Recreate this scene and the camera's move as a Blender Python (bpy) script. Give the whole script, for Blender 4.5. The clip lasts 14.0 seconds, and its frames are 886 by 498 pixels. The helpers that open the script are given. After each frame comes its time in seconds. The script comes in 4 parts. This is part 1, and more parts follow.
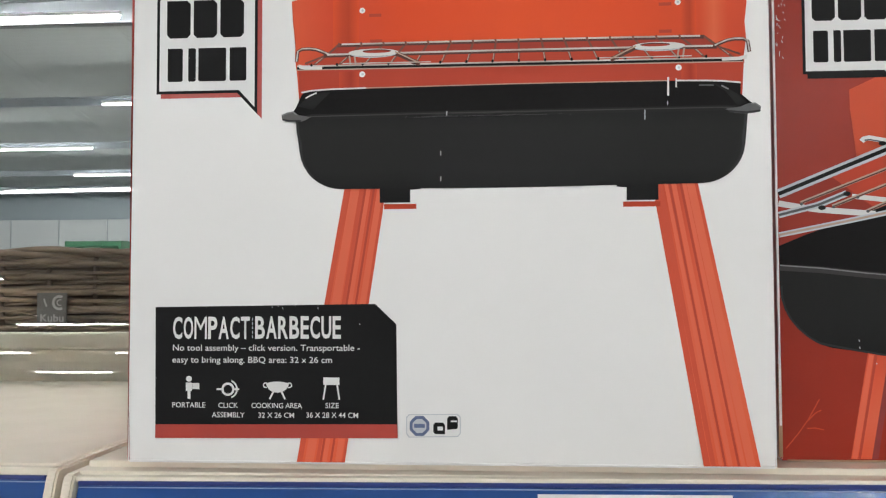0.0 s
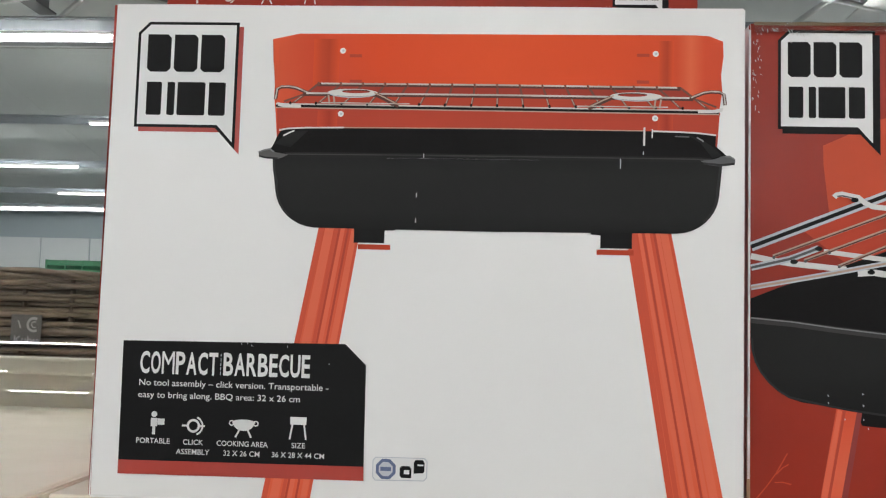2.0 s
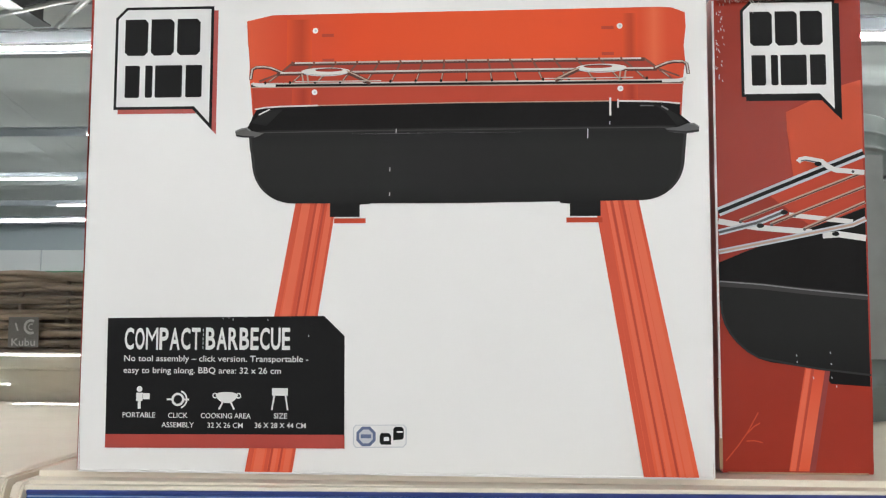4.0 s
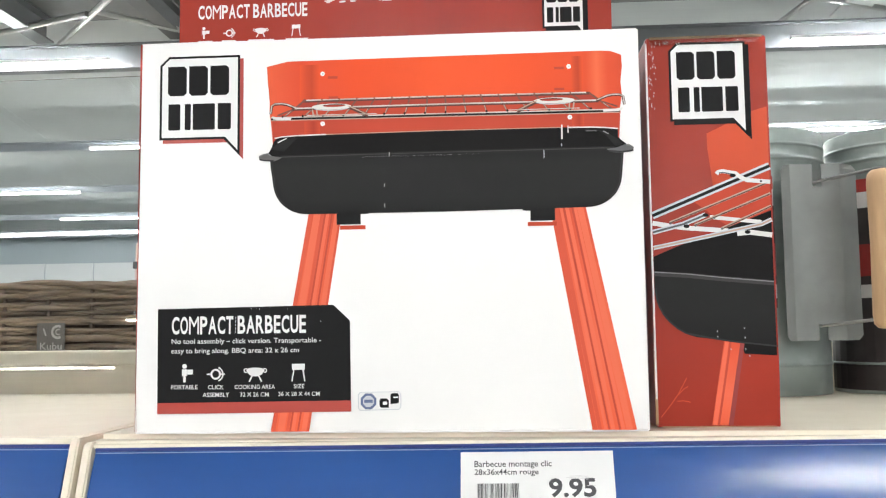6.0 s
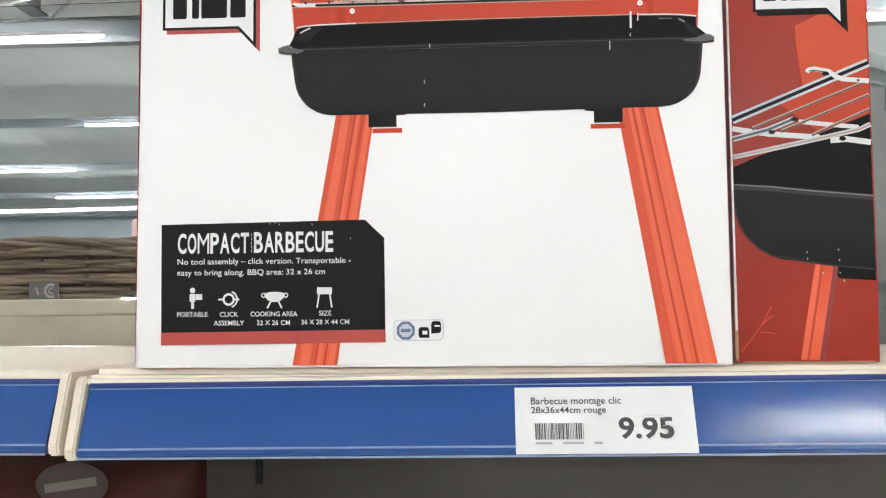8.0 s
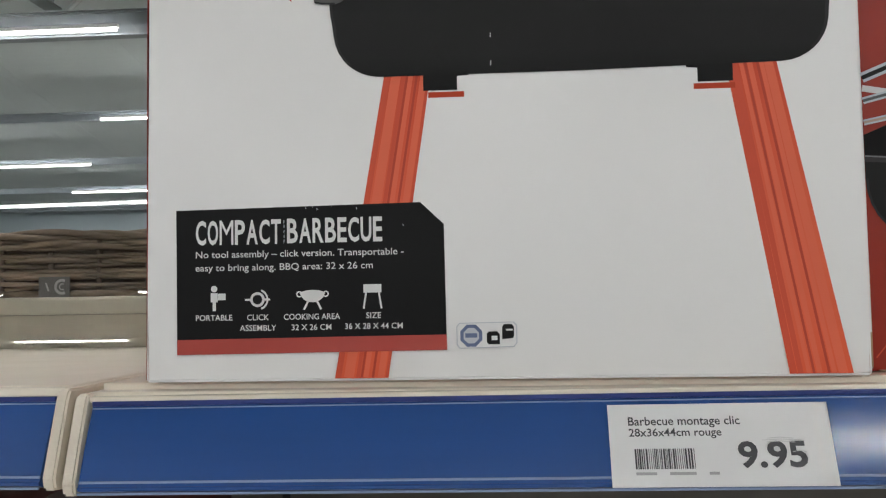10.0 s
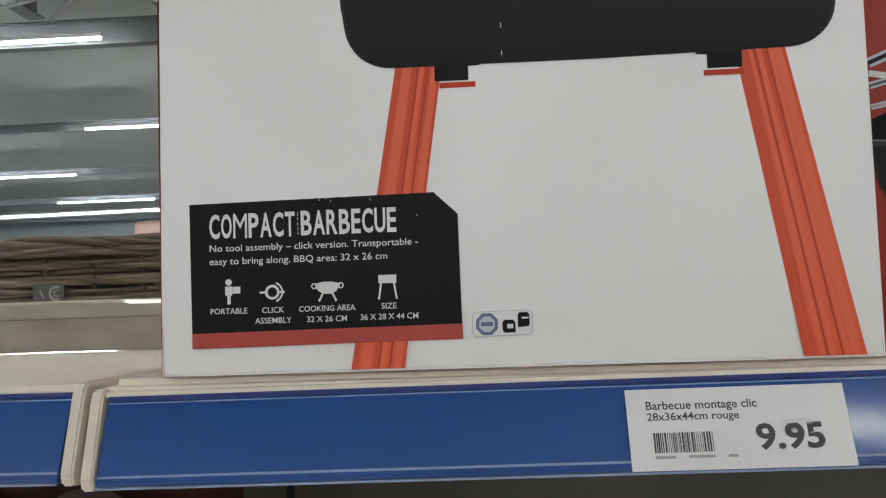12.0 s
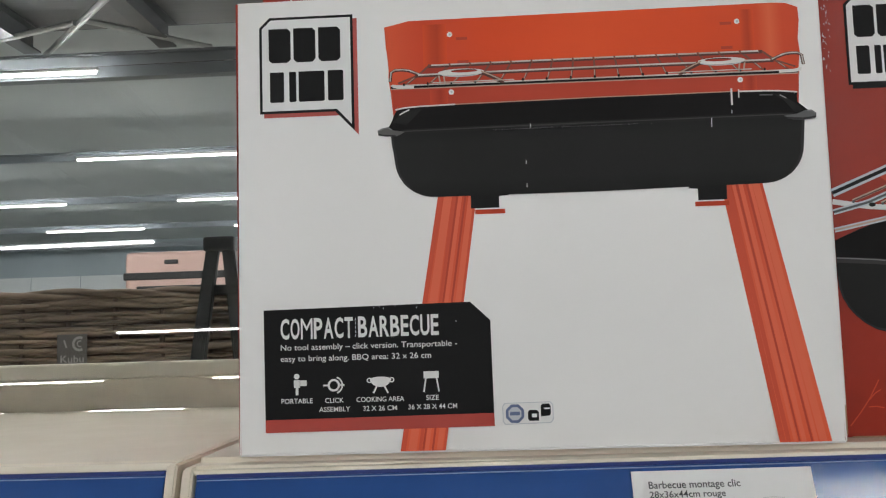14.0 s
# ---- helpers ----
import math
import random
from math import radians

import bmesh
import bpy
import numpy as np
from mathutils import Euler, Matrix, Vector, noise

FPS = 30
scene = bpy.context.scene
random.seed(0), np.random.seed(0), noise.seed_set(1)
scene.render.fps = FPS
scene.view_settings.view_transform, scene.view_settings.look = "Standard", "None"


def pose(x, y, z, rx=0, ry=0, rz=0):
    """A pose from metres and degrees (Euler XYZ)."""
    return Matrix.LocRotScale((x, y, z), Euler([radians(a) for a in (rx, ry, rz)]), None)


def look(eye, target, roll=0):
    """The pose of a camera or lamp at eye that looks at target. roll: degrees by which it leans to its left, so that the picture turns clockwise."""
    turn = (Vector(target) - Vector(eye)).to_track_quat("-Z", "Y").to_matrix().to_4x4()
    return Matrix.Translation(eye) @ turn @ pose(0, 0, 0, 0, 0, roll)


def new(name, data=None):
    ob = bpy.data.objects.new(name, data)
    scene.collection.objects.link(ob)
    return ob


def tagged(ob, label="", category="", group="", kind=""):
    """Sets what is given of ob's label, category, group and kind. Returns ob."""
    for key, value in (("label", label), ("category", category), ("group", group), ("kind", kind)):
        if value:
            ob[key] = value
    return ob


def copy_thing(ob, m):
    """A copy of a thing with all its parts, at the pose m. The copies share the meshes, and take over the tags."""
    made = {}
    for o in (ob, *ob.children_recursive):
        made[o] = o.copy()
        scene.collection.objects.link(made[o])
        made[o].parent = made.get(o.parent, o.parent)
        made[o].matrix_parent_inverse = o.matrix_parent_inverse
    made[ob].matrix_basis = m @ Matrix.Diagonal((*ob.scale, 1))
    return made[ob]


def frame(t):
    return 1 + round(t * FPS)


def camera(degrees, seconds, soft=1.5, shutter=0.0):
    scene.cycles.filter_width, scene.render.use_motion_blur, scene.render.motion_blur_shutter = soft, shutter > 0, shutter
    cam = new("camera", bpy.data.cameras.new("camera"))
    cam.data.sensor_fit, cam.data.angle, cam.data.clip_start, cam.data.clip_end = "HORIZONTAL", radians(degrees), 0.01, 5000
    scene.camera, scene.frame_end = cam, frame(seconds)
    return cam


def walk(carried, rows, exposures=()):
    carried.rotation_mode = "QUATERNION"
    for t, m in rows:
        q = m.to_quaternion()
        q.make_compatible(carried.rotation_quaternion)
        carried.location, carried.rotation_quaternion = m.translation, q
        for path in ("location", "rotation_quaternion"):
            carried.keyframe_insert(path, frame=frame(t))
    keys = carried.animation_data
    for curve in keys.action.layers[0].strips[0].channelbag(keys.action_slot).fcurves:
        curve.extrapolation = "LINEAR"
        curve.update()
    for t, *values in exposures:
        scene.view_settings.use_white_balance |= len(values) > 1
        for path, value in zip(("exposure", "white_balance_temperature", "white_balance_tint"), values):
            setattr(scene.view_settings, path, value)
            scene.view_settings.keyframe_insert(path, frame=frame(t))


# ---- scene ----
cam = camera(50.0, 14.0, soft=1.2)
PATH = [
    (0, (0.225, -0.535, 1.348), (0.067, 1.457, 1.437), -0.2),
    (0.5, (0.225, -0.534, 1.349), (0.081, 1.458, 1.458), 0.7),
    (1, (0.225, -0.53, 1.352), (0.097, 1.462, 1.483), 1.7),
    (1.5, (0.229, -0.532, 1.352), (0.103, 1.459, 1.497), 1.7),
    (2, (0.231, -0.534, 1.355), (0.106, 1.457, 1.508), 1.6),
    (2.5, (0.236, -0.537, 1.359), (0.11, 1.453, 1.516), 1.4),
    (3, (0.242, -0.532, 1.353), (0.119, 1.458, 1.511), 1.0),
    (5.3, (0.261, -0.62, 1.325), (0.13, 1.368, 1.494), -0.8),
    (5.5, (0.265, -0.639, 1.327), (0.135, 1.349, 1.501), -0.9),
    (6, (0.267, -0.673, 1.32), (0.137, 1.315, 1.496), -0.7),
    (6.5, (0.266, -0.67, 1.314), (0.141, 1.319, 1.482), -0.7),
    (7, (0.263, -0.653, 1.314), (0.139, 1.336, 1.477), -0.6),
    (7.5, (0.258, -0.622, 1.299), (0.135, 1.368, 1.454), -0.5),
    (8, (0.228, -0.58, 1.282), (0.105, 1.412, 1.42), -0.5),
    (8.5, (0.23, -0.527, 1.275), (0.099, 1.464, 1.41), -0.4),
    (9, (0.199, -0.484, 1.284), (0.073, 1.507, 1.421), -0.5),
    (9.2, (0.197, -0.482, 1.291), (0.033, 1.508, 1.407), -0.7),
    (11.5, (0.18, -0.482, 1.279), (0.054, 1.51, 1.409), -1.7),
    (12, (0.179, -0.484, 1.28), (0.051, 1.508, 1.41), -1.9),
    (12.5, (0.182, -0.487, 1.295), (0.055, 1.504, 1.436), -2.1),
    (13, (0.177, -0.506, 1.322), (0.053, 1.483, 1.496), -2.0),
    (13.5, (0.161, -0.535, 1.326), (0.047, 1.454, 1.509), -2.2),
    (14, (0.158, -0.583, 1.318), (0.057, 1.405, 1.509), -1.7),
]
EXPOSURES = [(0, 0.19), (1, 0.16), (3, 0.12), (5.5, 0.8), (7.5, 0.86), (8, 0.66), (8.5, 0.45), (9, 0.09), (11.5, -0.26), (12.5, -0.26), (13, -0.34), (13.5, -0.35), (14, -0.18)]
walk(cam, [(t, look(eye, target, roll)) for t, eye, target, roll in PATH], EXPOSURES)

# ---- world, light ----
world = bpy.data.worlds.new("store_air")
scene.world = world
world.use_nodes = True
world.node_tree.nodes["Background"].inputs[0].default_value = (0.75, 0.85, 0.9, 1)
world.node_tree.nodes["Background"].inputs[1].default_value = 0.08
TUBE_GLOW = 146.0


# ---- materials ----
def mat(name, color, rough=0.5, metal=0.0, grain=0.0, scale=40.0, dark=0.8, bump=0.0, bscale=200.0, stretch=(1, 1, 1), coat=0.0, big=3.0, rand=0.0, spec=0.5):
    """Principled surface with variation at two scales and a fine relief."""
    m = bpy.data.materials.new(name)
    m.use_nodes = True
    nt = m.node_tree
    b = nt.nodes["Principled BSDF"]
    b.inputs["Base Color"].default_value = (*color, 1)
    b.inputs["Roughness"].default_value = rough
    b.inputs["Metallic"].default_value = metal
    b.inputs["Coat Weight"].default_value = coat
    b.inputs["Specular IOR Level"].default_value = spec
    b.inputs["Coat Roughness"].default_value = 0.12
    tc = nt.nodes.new("ShaderNodeTexCoord")
    mp = nt.nodes.new("ShaderNodeMapping")
    mp.inputs["Scale"].default_value = stretch
    nt.links.new(tc.outputs["Object"], mp.inputs["Vector"])
    if grain > 0:
        fac = None
        for s, w in ((scale, grain), (big, grain * 0.8)):
            n = nt.nodes.new("ShaderNodeTexNoise")
            n.inputs["Scale"].default_value = s
            n.inputs["Detail"].default_value = 5
            nt.links.new(mp.outputs["Vector"], n.inputs["Vector"])
            r = nt.nodes.new("ShaderNodeMapRange")
            r.inputs[1].default_value, r.inputs[2].default_value = 0.3, 0.7
            r.inputs[3].default_value, r.inputs[4].default_value = 0.0, w
            nt.links.new(n.outputs["Fac"], r.inputs[0])
            if fac is None:
                fac = r.outputs[0]
            else:
                a = nt.nodes.new("ShaderNodeMath")
                a.operation = "ADD"
                nt.links.new(fac, a.inputs[0])
                nt.links.new(r.outputs[0], a.inputs[1])
                fac = a.outputs[0]
        if rand > 0:
            oi = nt.nodes.new("ShaderNodeObjectInfo")
            k = nt.nodes.new("ShaderNodeMath")
            k.operation = "MULTIPLY_ADD"
            nt.links.new(oi.outputs["Random"], k.inputs[0])
            k.inputs[1].default_value = rand
            nt.links.new(fac, k.inputs[2])
            fac = k.outputs[0]
        mx = nt.nodes.new("ShaderNodeMix")
        mx.data_type = "RGBA"
        mx.inputs[6].default_value = (*color, 1)
        mx.inputs[7].default_value = (*[c * dark for c in color], 1)
        nt.links.new(fac, mx.inputs[0])
        nt.links.new(mx.outputs[2], b.inputs["Base Color"])
        rr = nt.nodes.new("ShaderNodeMath")
        rr.operation = "MULTIPLY_ADD"
        nt.links.new(fac, rr.inputs[0])
        rr.inputs[1].default_value, rr.inputs[2].default_value = 0.15, max(rough - 0.05, 0.02)
        nt.links.new(rr.outputs[0], b.inputs["Roughness"])
    if bump > 0:
        n = nt.nodes.new("ShaderNodeTexNoise")
        n.inputs["Scale"].default_value = bscale
        n.inputs["Detail"].default_value = 3
        nt.links.new(mp.outputs["Vector"], n.inputs["Vector"])
        bp = nt.nodes.new("ShaderNodeBump")
        bp.inputs["Strength"].default_value = bump
        bp.inputs["Distance"].default_value = 0.002
        nt.links.new(n.outputs["Fac"], bp.inputs["Height"])
        nt.links.new(bp.outputs[0], b.inputs["Normal"])
    return m


def ramp_mat(name, axis, stops, rough=0.45, coat=0.0):
    """Printed ink whose tone runs along one axis of the print, as on a photographed pan or leg."""
    m = mat(name, stops[0][1], rough, coat=coat, spec=0.15)
    nt = m.node_tree
    b = nt.nodes["Principled BSDF"]
    tc = nt.nodes.new("ShaderNodeTexCoord")
    sp = nt.nodes.new("ShaderNodeSeparateXYZ")
    nt.links.new(tc.outputs["Generated"], sp.inputs[0])
    cr = nt.nodes.new("ShaderNodeValToRGB")
    el = cr.color_ramp.elements
    while len(el) < len(stops):
        el.new(0.5)
    for e, (p, c) in zip(el, stops):
        e.position, e.color = p, (*c, 1)
    nt.links.new(sp.outputs["XYZ".index(axis)], cr.inputs[0])
    nt.links.new(cr.outputs[0], b.inputs["Base Color"])
    return m


def glow_mat(name, color, strength):
    m = bpy.data.materials.new(name)
    m.use_nodes = True
    b = m.node_tree.nodes["Principled BSDF"]
    b.inputs["Base Color"].default_value = (0.9, 0.9, 0.9, 1)
    b.inputs["Emission Color"].default_value = (*color, 1)
    b.inputs["Emission Strength"].default_value = strength
    return m


M_CARD_WHITE = mat("white_coated_card", (0.82, 0.815, 0.8), 0.42, grain=0.35, scale=9, dark=0.95, bump=0.04, bscale=25, coat=0.12)
M_CARD_RED = mat("red_printed_card", (0.335, 0.030, 0.015), 0.3, grain=0.5, scale=14, dark=0.8, bump=0.05, bscale=30, coat=0.03, spec=0.16)
M_CARD_BROWN = mat("brown_corrugated_card", (0.42, 0.29, 0.17), 0.85, grain=0.5, scale=60, dark=0.7)
M_INK_BLACK = mat("black_ink", (0.006, 0.006, 0.0062), 0.45, grain=0.4, scale=20, dark=0.8, spec=0.12)
M_INK_WHITE = mat("white_print", (0.76, 0.76, 0.75), 0.4, grain=0.2, scale=20, dark=0.94)
M_INK_CREAM = mat("pale_lettering", (0.72, 0.72, 0.7), 0.4)
M_INK_RED = mat("red_ink", (0.4, 0.034, 0.02), 0.36, grain=0.3, scale=20, dark=0.85, coat=0.1)
M_INK_ORANGE = ramp_mat("orange_panel_ink", "X", [(0, (0.74, 0.11, 0.045)), (0.1, (0.64, 0.068, 0.025)), (0.13, (0.68, 0.08, 0.03)), (0.25, (0.74, 0.078, 0.02)), (0.5, (0.78, 0.092, 0.024)), (0.75, (0.75, 0.083, 0.022)), (0.9, (0.68, 0.08, 0.025)), (0.93, (0.76, 0.14, 0.06)), (0.96, (0.68, 0.08, 0.028)), (1, (0.64, 0.075, 0.03))])
M_INK_ORANGE_DARK = mat("deep_orange_ink", (0.52, 0.055, 0.02), 0.45, grain=0.4, scale=30, dark=0.85, spec=0.15)
M_INK_UNDER = mat("orange_under_ink", (0.5, 0.058, 0.028), 0.45, grain=0.4, scale=20, dark=0.88, spec=0.15)
M_INK_ORANGE_FLAT = mat("orange_ink", (0.6, 0.07, 0.02), 0.4, grain=0.5, scale=18, dark=0.85, spec=0.25)
M_LEG = ramp_mat("leg_ink", "Z", [(0, (0.72, 0.112, 0.048)), (0.35, (0.74, 0.138, 0.07)), (0.75, (0.69, 0.104, 0.048)), (1, (0.61, 0.077, 0.034))])
M_LEG_DARK = mat("leg_groove_ink", (0.48, 0.055, 0.028), 0.45, spec=0.2)
M_LEG_LIGHT = mat("leg_edge_ink", (0.74, 0.142, 0.072), 0.45, spec=0.2)
M_PAN = ramp_mat("pan_ink", "Z", [(0, (0.004, 0.004, 0.004)), (0.25, (0.009, 0.0088, 0.0088)), (0.8, (0.0105, 0.0102, 0.010)), (1, (0.0075, 0.0075, 0.0075))])
M_PAN_IN = mat("pan_inside_ink", (0.004, 0.0034, 0.0034), 0.5, grain=0.4, scale=25, dark=0.7, spec=0.12)
M_EDGE_TONE = mat("pan_edge_ink", (0.018, 0.018, 0.0185), 0.45, spec=0.2)
M_RIM_PALE = mat("pan_rim_pale_ink", (0.2, 0.2, 0.205), 0.4, spec=0.2)
M_FOLD = ramp_mat("fold_ink", "X", [(0, (0.7, 0.085, 0.022)), (0.35, (0.55, 0.06, 0.02)), (0.6, (0.5, 0.052, 0.018)), (1, (0.72, 0.085, 0.022))])
M_FOLD_LOW = ramp_mat("low_fold_ink", "X", [(0, (0.57, 0.065, 0.026)), (0.6, (0.4, 0.04, 0.018)), (1, (0.57, 0.065, 0.026))])
M_RIM_DIM = mat("pan_rim_dim_ink", (0.035, 0.034, 0.033), 0.45, spec=0.2)
M_RIM_END = mat("pan_rim_end_ink", (0.125, 0.122, 0.118), 0.42, grain=0.5, scale=90, dark=0.6, spec=0.2)
M_RIM = mat("pan_rim_ink", (0.075, 0.078, 0.08), 0.36, grain=0.4, scale=60, dark=0.6)
M_LEG_SHADE = mat("leg_shade_ink", (0.62, 0.085, 0.04), 0.45, spec=0.2)
M_RACK_TONE = mat("rack_shadow_ink", (0.4, 0.05, 0.03), 0.45, grain=0.4, scale=60, dark=0.8, spec=0.15)
M_RACK_TONE_LOW = mat("rack_light_shadow_ink", (0.52, 0.06, 0.028), 0.45, grain=0.4, scale=60, dark=0.85, spec=0.15)
M_CROSS = mat("cross_wire_ink", (0.19, 0.065, 0.048), 0.45, spec=0.2)
M_WIRE_TAN = mat("tan_wire_ink", (0.5, 0.34, 0.26), 0.4, grain=0.5, scale=80, dark=0.7)
M_LABEL_RED = mat("label_red", (0.3, 0.02, 0.016), 0.4, grain=0.5, scale=60, dark=0.6)
M_LABEL_PALE = mat("label_pale", (0.55, 0.54, 0.52), 0.4, grain=0.4, scale=60, dark=0.8)
M_WIRE_DARK = mat("wire_dark_ink", (0.10, 0.04, 0.03), 0.45, spec=0.2)
M_WIRE_WHITE = mat("wire_glint_ink", (0.66, 0.65, 0.63), 0.4)
M_WIRE_BRIGHT = ramp_mat("wire_bright_ink", "X", [(0, (0.62, 0.6, 0.57)), (0.15, (0.4, 0.34, 0.3)), (0.3, (0.6, 0.57, 0.54)), (0.5, (0.45, 0.38, 0.34)), (0.7, (0.62, 0.6, 0.57)), (0.85, (0.4, 0.33, 0.29)), (1, (0.62, 0.6, 0.57))])
M_BLUE_INK = mat("seal_blue_ink", (0.12, 0.16, 0.3), 0.4, grain=0.5, scale=300, dark=0.6)
M_GREY_INK = mat("seal_grey_ink", (0.5, 0.52, 0.56), 0.4)
M_CREAM = mat("cream_powder_coat", (0.83, 0.765, 0.63), 0.38, grain=0.5, scale=25, dark=0.9, bump=0.05, bscale=600, coat=0.15)
M_CREAM_WORN = mat("cream_steel_worn", (0.83, 0.75, 0.62), 0.45, grain=0.5, scale=60, dark=0.8, bump=0.06, bscale=400)
M_BLUE = mat("blue_price_rail", (0.019, 0.084, 0.3), 0.4, grain=0.5, scale=12, dark=0.85, stretch=(0.3, 1, 6), coat=0.0, bump=0.03, bscale=30, spec=0.15)
M_BLUE.node_tree.nodes["Principled BSDF"].inputs["Coat Weight"].default_value = 1.0
M_BLUE.node_tree.nodes["Principled BSDF"].inputs["Coat Roughness"].default_value = 0.2
M_BLUE.node_tree.nodes["Principled BSDF"].inputs["Coat IOR"].default_value = 1.75
M_BLUE_DARK = mat("blue_rail_edge", (0.012, 0.03, 0.17), 0.3)
M_RIDGE_HIGHLIGHT = mat("rail_ridge_highlight", (0.28, 0.36, 0.56), 0.2)
M_PAPER = mat("tag_paper", (0.8, 0.8, 0.79), 0.6, grain=0.3, scale=50, dark=0.95, bump=0.05, bscale=80)
M_TAG_INK = mat("tag_ink", (0.06, 0.06, 0.065), 0.6)
M_RUBBED = mat("rubbed_paper", (0.66, 0.66, 0.655), 0.7, grain=0.5, scale=120, dark=0.85)
M_TAG_GREY = mat("tag_faint_ink", (0.4, 0.4, 0.4), 0.6)
M_ZINC = mat("galvanised_steel", (0.3, 0.345, 0.33), 0.42, metal=0.6, grain=0.8, scale=35, dark=0.72, bump=0.08, bscale=60, big=8)
M_ZINC_PLATE = mat("galvanised_plate", (0.17, 0.18, 0.172), 0.48, metal=0.55, grain=0.7, scale=30, dark=0.78, bump=0.05, bscale=50, big=7)
M_WOOD = mat("pale_beech", (0.66, 0.43, 0.235), 0.5, grain=0.8, scale=18, dark=0.68, stretch=(6, 6, 0.7), bump=0.05, bscale=60)
M_STEEL = mat("bright_wire", (0.22, 0.22, 0.215), 0.35, metal=0.8)
M_LABEL_AND_SHADE = mat("label_black_red_and_shade", (0.03, 0.02, 0.02), 0.35, grain=0.8, scale=50, dark=0.5)
M_RATTAN = mat("grey_brown_rattan", (0.37, 0.275, 0.195), 0.6, grain=0.8, scale=30, dark=0.42, stretch=(0.35, 1, 1), bump=0.25, bscale=90, big=4, rand=0.4)
M_RATTAN_DARK = mat("rattan_stake", (0.12, 0.085, 0.055), 0.7, grain=0.6, scale=40, dark=0.5)
M_TAG_GREYCARD = mat("grey_card_label", (0.12, 0.112, 0.106), 0.5, grain=0.4, scale=60, dark=0.8)
# mid-grey print, low in contrast against the grey card
M_GREY_PRINT = mat("mid_grey_print", (0.36, 0.35, 0.34), 0.5)
M_BLACK_PLASTIC = mat("black_plastic", (0.009, 0.0095, 0.01), 0.5, grain=0.4, scale=60, dark=0.7)
M_PINK = mat("pale_pink_shell", (0.58, 0.39, 0.335), 0.4, grain=0.4, scale=6, dark=0.88)
M_GREY_FABRIC = mat("grey_fabric", (0.17, 0.19, 0.2), 0.9, grain=0.6, scale=30, dark=0.7, bump=0.3, bscale=80)
M_GREEN = mat("green_crate_plastic", (0.02, 0.16, 0.07), 0.5, grain=0.4, scale=30, dark=0.6)
M_SHELF_GREY = mat("grey_back_panel", (0.085, 0.078, 0.068), 0.5, grain=0.5, scale=12, dark=0.85)
M_BAG_RED = mat("red_foil_bag", (0.06, 0.005, 0.006), 0.35, grain=0.6, scale=14, dark=0.6, bump=0.6, bscale=18, coat=0.3)
M_BAG_TAN = mat("tan_bag_print", (0.03, 0.012, 0.007), 0.4, grain=0.5, scale=14, dark=0.7)
M_BAG_PALE = mat("pale_bag_print", (0.15, 0.125, 0.11), 0.4, grain=0.4, scale=40, dark=0.8)
M_FLOOR = mat("store_floor_tile", (0.45, 0.44, 0.42), 0.3, grain=0.5, scale=3, dark=0.85)
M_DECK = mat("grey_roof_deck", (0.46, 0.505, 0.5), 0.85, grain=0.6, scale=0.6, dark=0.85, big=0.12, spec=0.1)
# the same deck in a darker tone, which paints the near bay's shade
M_DECK_SHADE = mat("shade_toned_roof_deck", (0.135, 0.138, 0.132), 0.6, grain=0.6, scale=0.6, dark=0.8, big=0.12)
M_BEAM = mat("pale_beam_paint", (0.17, 0.185, 0.195), 0.6, grain=0.5, scale=2, dark=0.88, big=0.3)
M_PURLIN = mat("blue_grey_purlin_paint", (0.3, 0.335, 0.36), 0.5, grain=0.4, scale=2, dark=0.9, big=0.3)
M_BEAM_DARK = mat("dark_rafter_paint", (0.085, 0.092, 0.092), 0.5, grain=0.5, scale=2, dark=0.8, big=0.4)
M_BRACE = mat("pale_brace_paint", (0.36, 0.38, 0.37), 0.45, grain=0.4, scale=3, dark=0.85)
M_WALL_UP = mat("blue_grey_cladding", (0.33, 0.39, 0.415), 0.5, grain=0.4, scale=0.5, dark=0.9, big=0.1)
M_WALL_LOW = mat("white_wall_panel", (0.6, 0.635, 0.635), 0.5, grain=0.4, scale=0.8, dark=0.9, big=0.2)
M_TUBE = glow_mat("tube_light", (0.985, 0.985, 0.985), TUBE_GLOW)


def clear_mat(name, rough, tint, ior=1.49):
    m = bpy.data.materials.new(name)
    m.use_nodes = True
    b = m.node_tree.nodes["Principled BSDF"]
    b.inputs["Base Color"].default_value = (*tint, 1)
    b.inputs["Transmission Weight"].default_value = 1.0
    b.inputs["Roughness"].default_value = rough
    b.inputs["IOR"].default_value = ior
    return m


M_ACRYLIC = clear_mat("clear_acrylic", 0.0, (0.97, 0.985, 0.98))
M_TAPE = clear_mat("clear_packing_tape", 0.12, (0.95, 0.93, 0.9))


# ---- mesh helpers ----
def mesh_of(name, bm, *mats, smooth=False):
    me = bpy.data.meshes.new(name)
    bmesh.ops.recalc_face_normals(bm, faces=bm.faces)
    bm.to_mesh(me)
    bm.free()
    for m in mats:
        me.materials.append(m)
    if smooth:
        for p in me.polygons:
            p.use_smooth = True
    return me


def part(name, bm, material, parent, label="", smooth=False, at=(0, 0, 0)):
    mats = material if isinstance(material, (list, tuple)) else (material,)
    ob = new(name, mesh_of(name, bm, *mats, smooth=smooth))
    ob.parent = parent
    ob.location = at
    if label:
        ob["label"] = label
    return ob


def thing(name, label, category, at=(0, 0, 0), turn=0.0, group="", kind=""):
    ob = new(name)
    ob.empty_display_size = 0.05
    ob.matrix_basis = pose(*at, 0, 0, turn)
    return tagged(ob, label, category, group, kind)


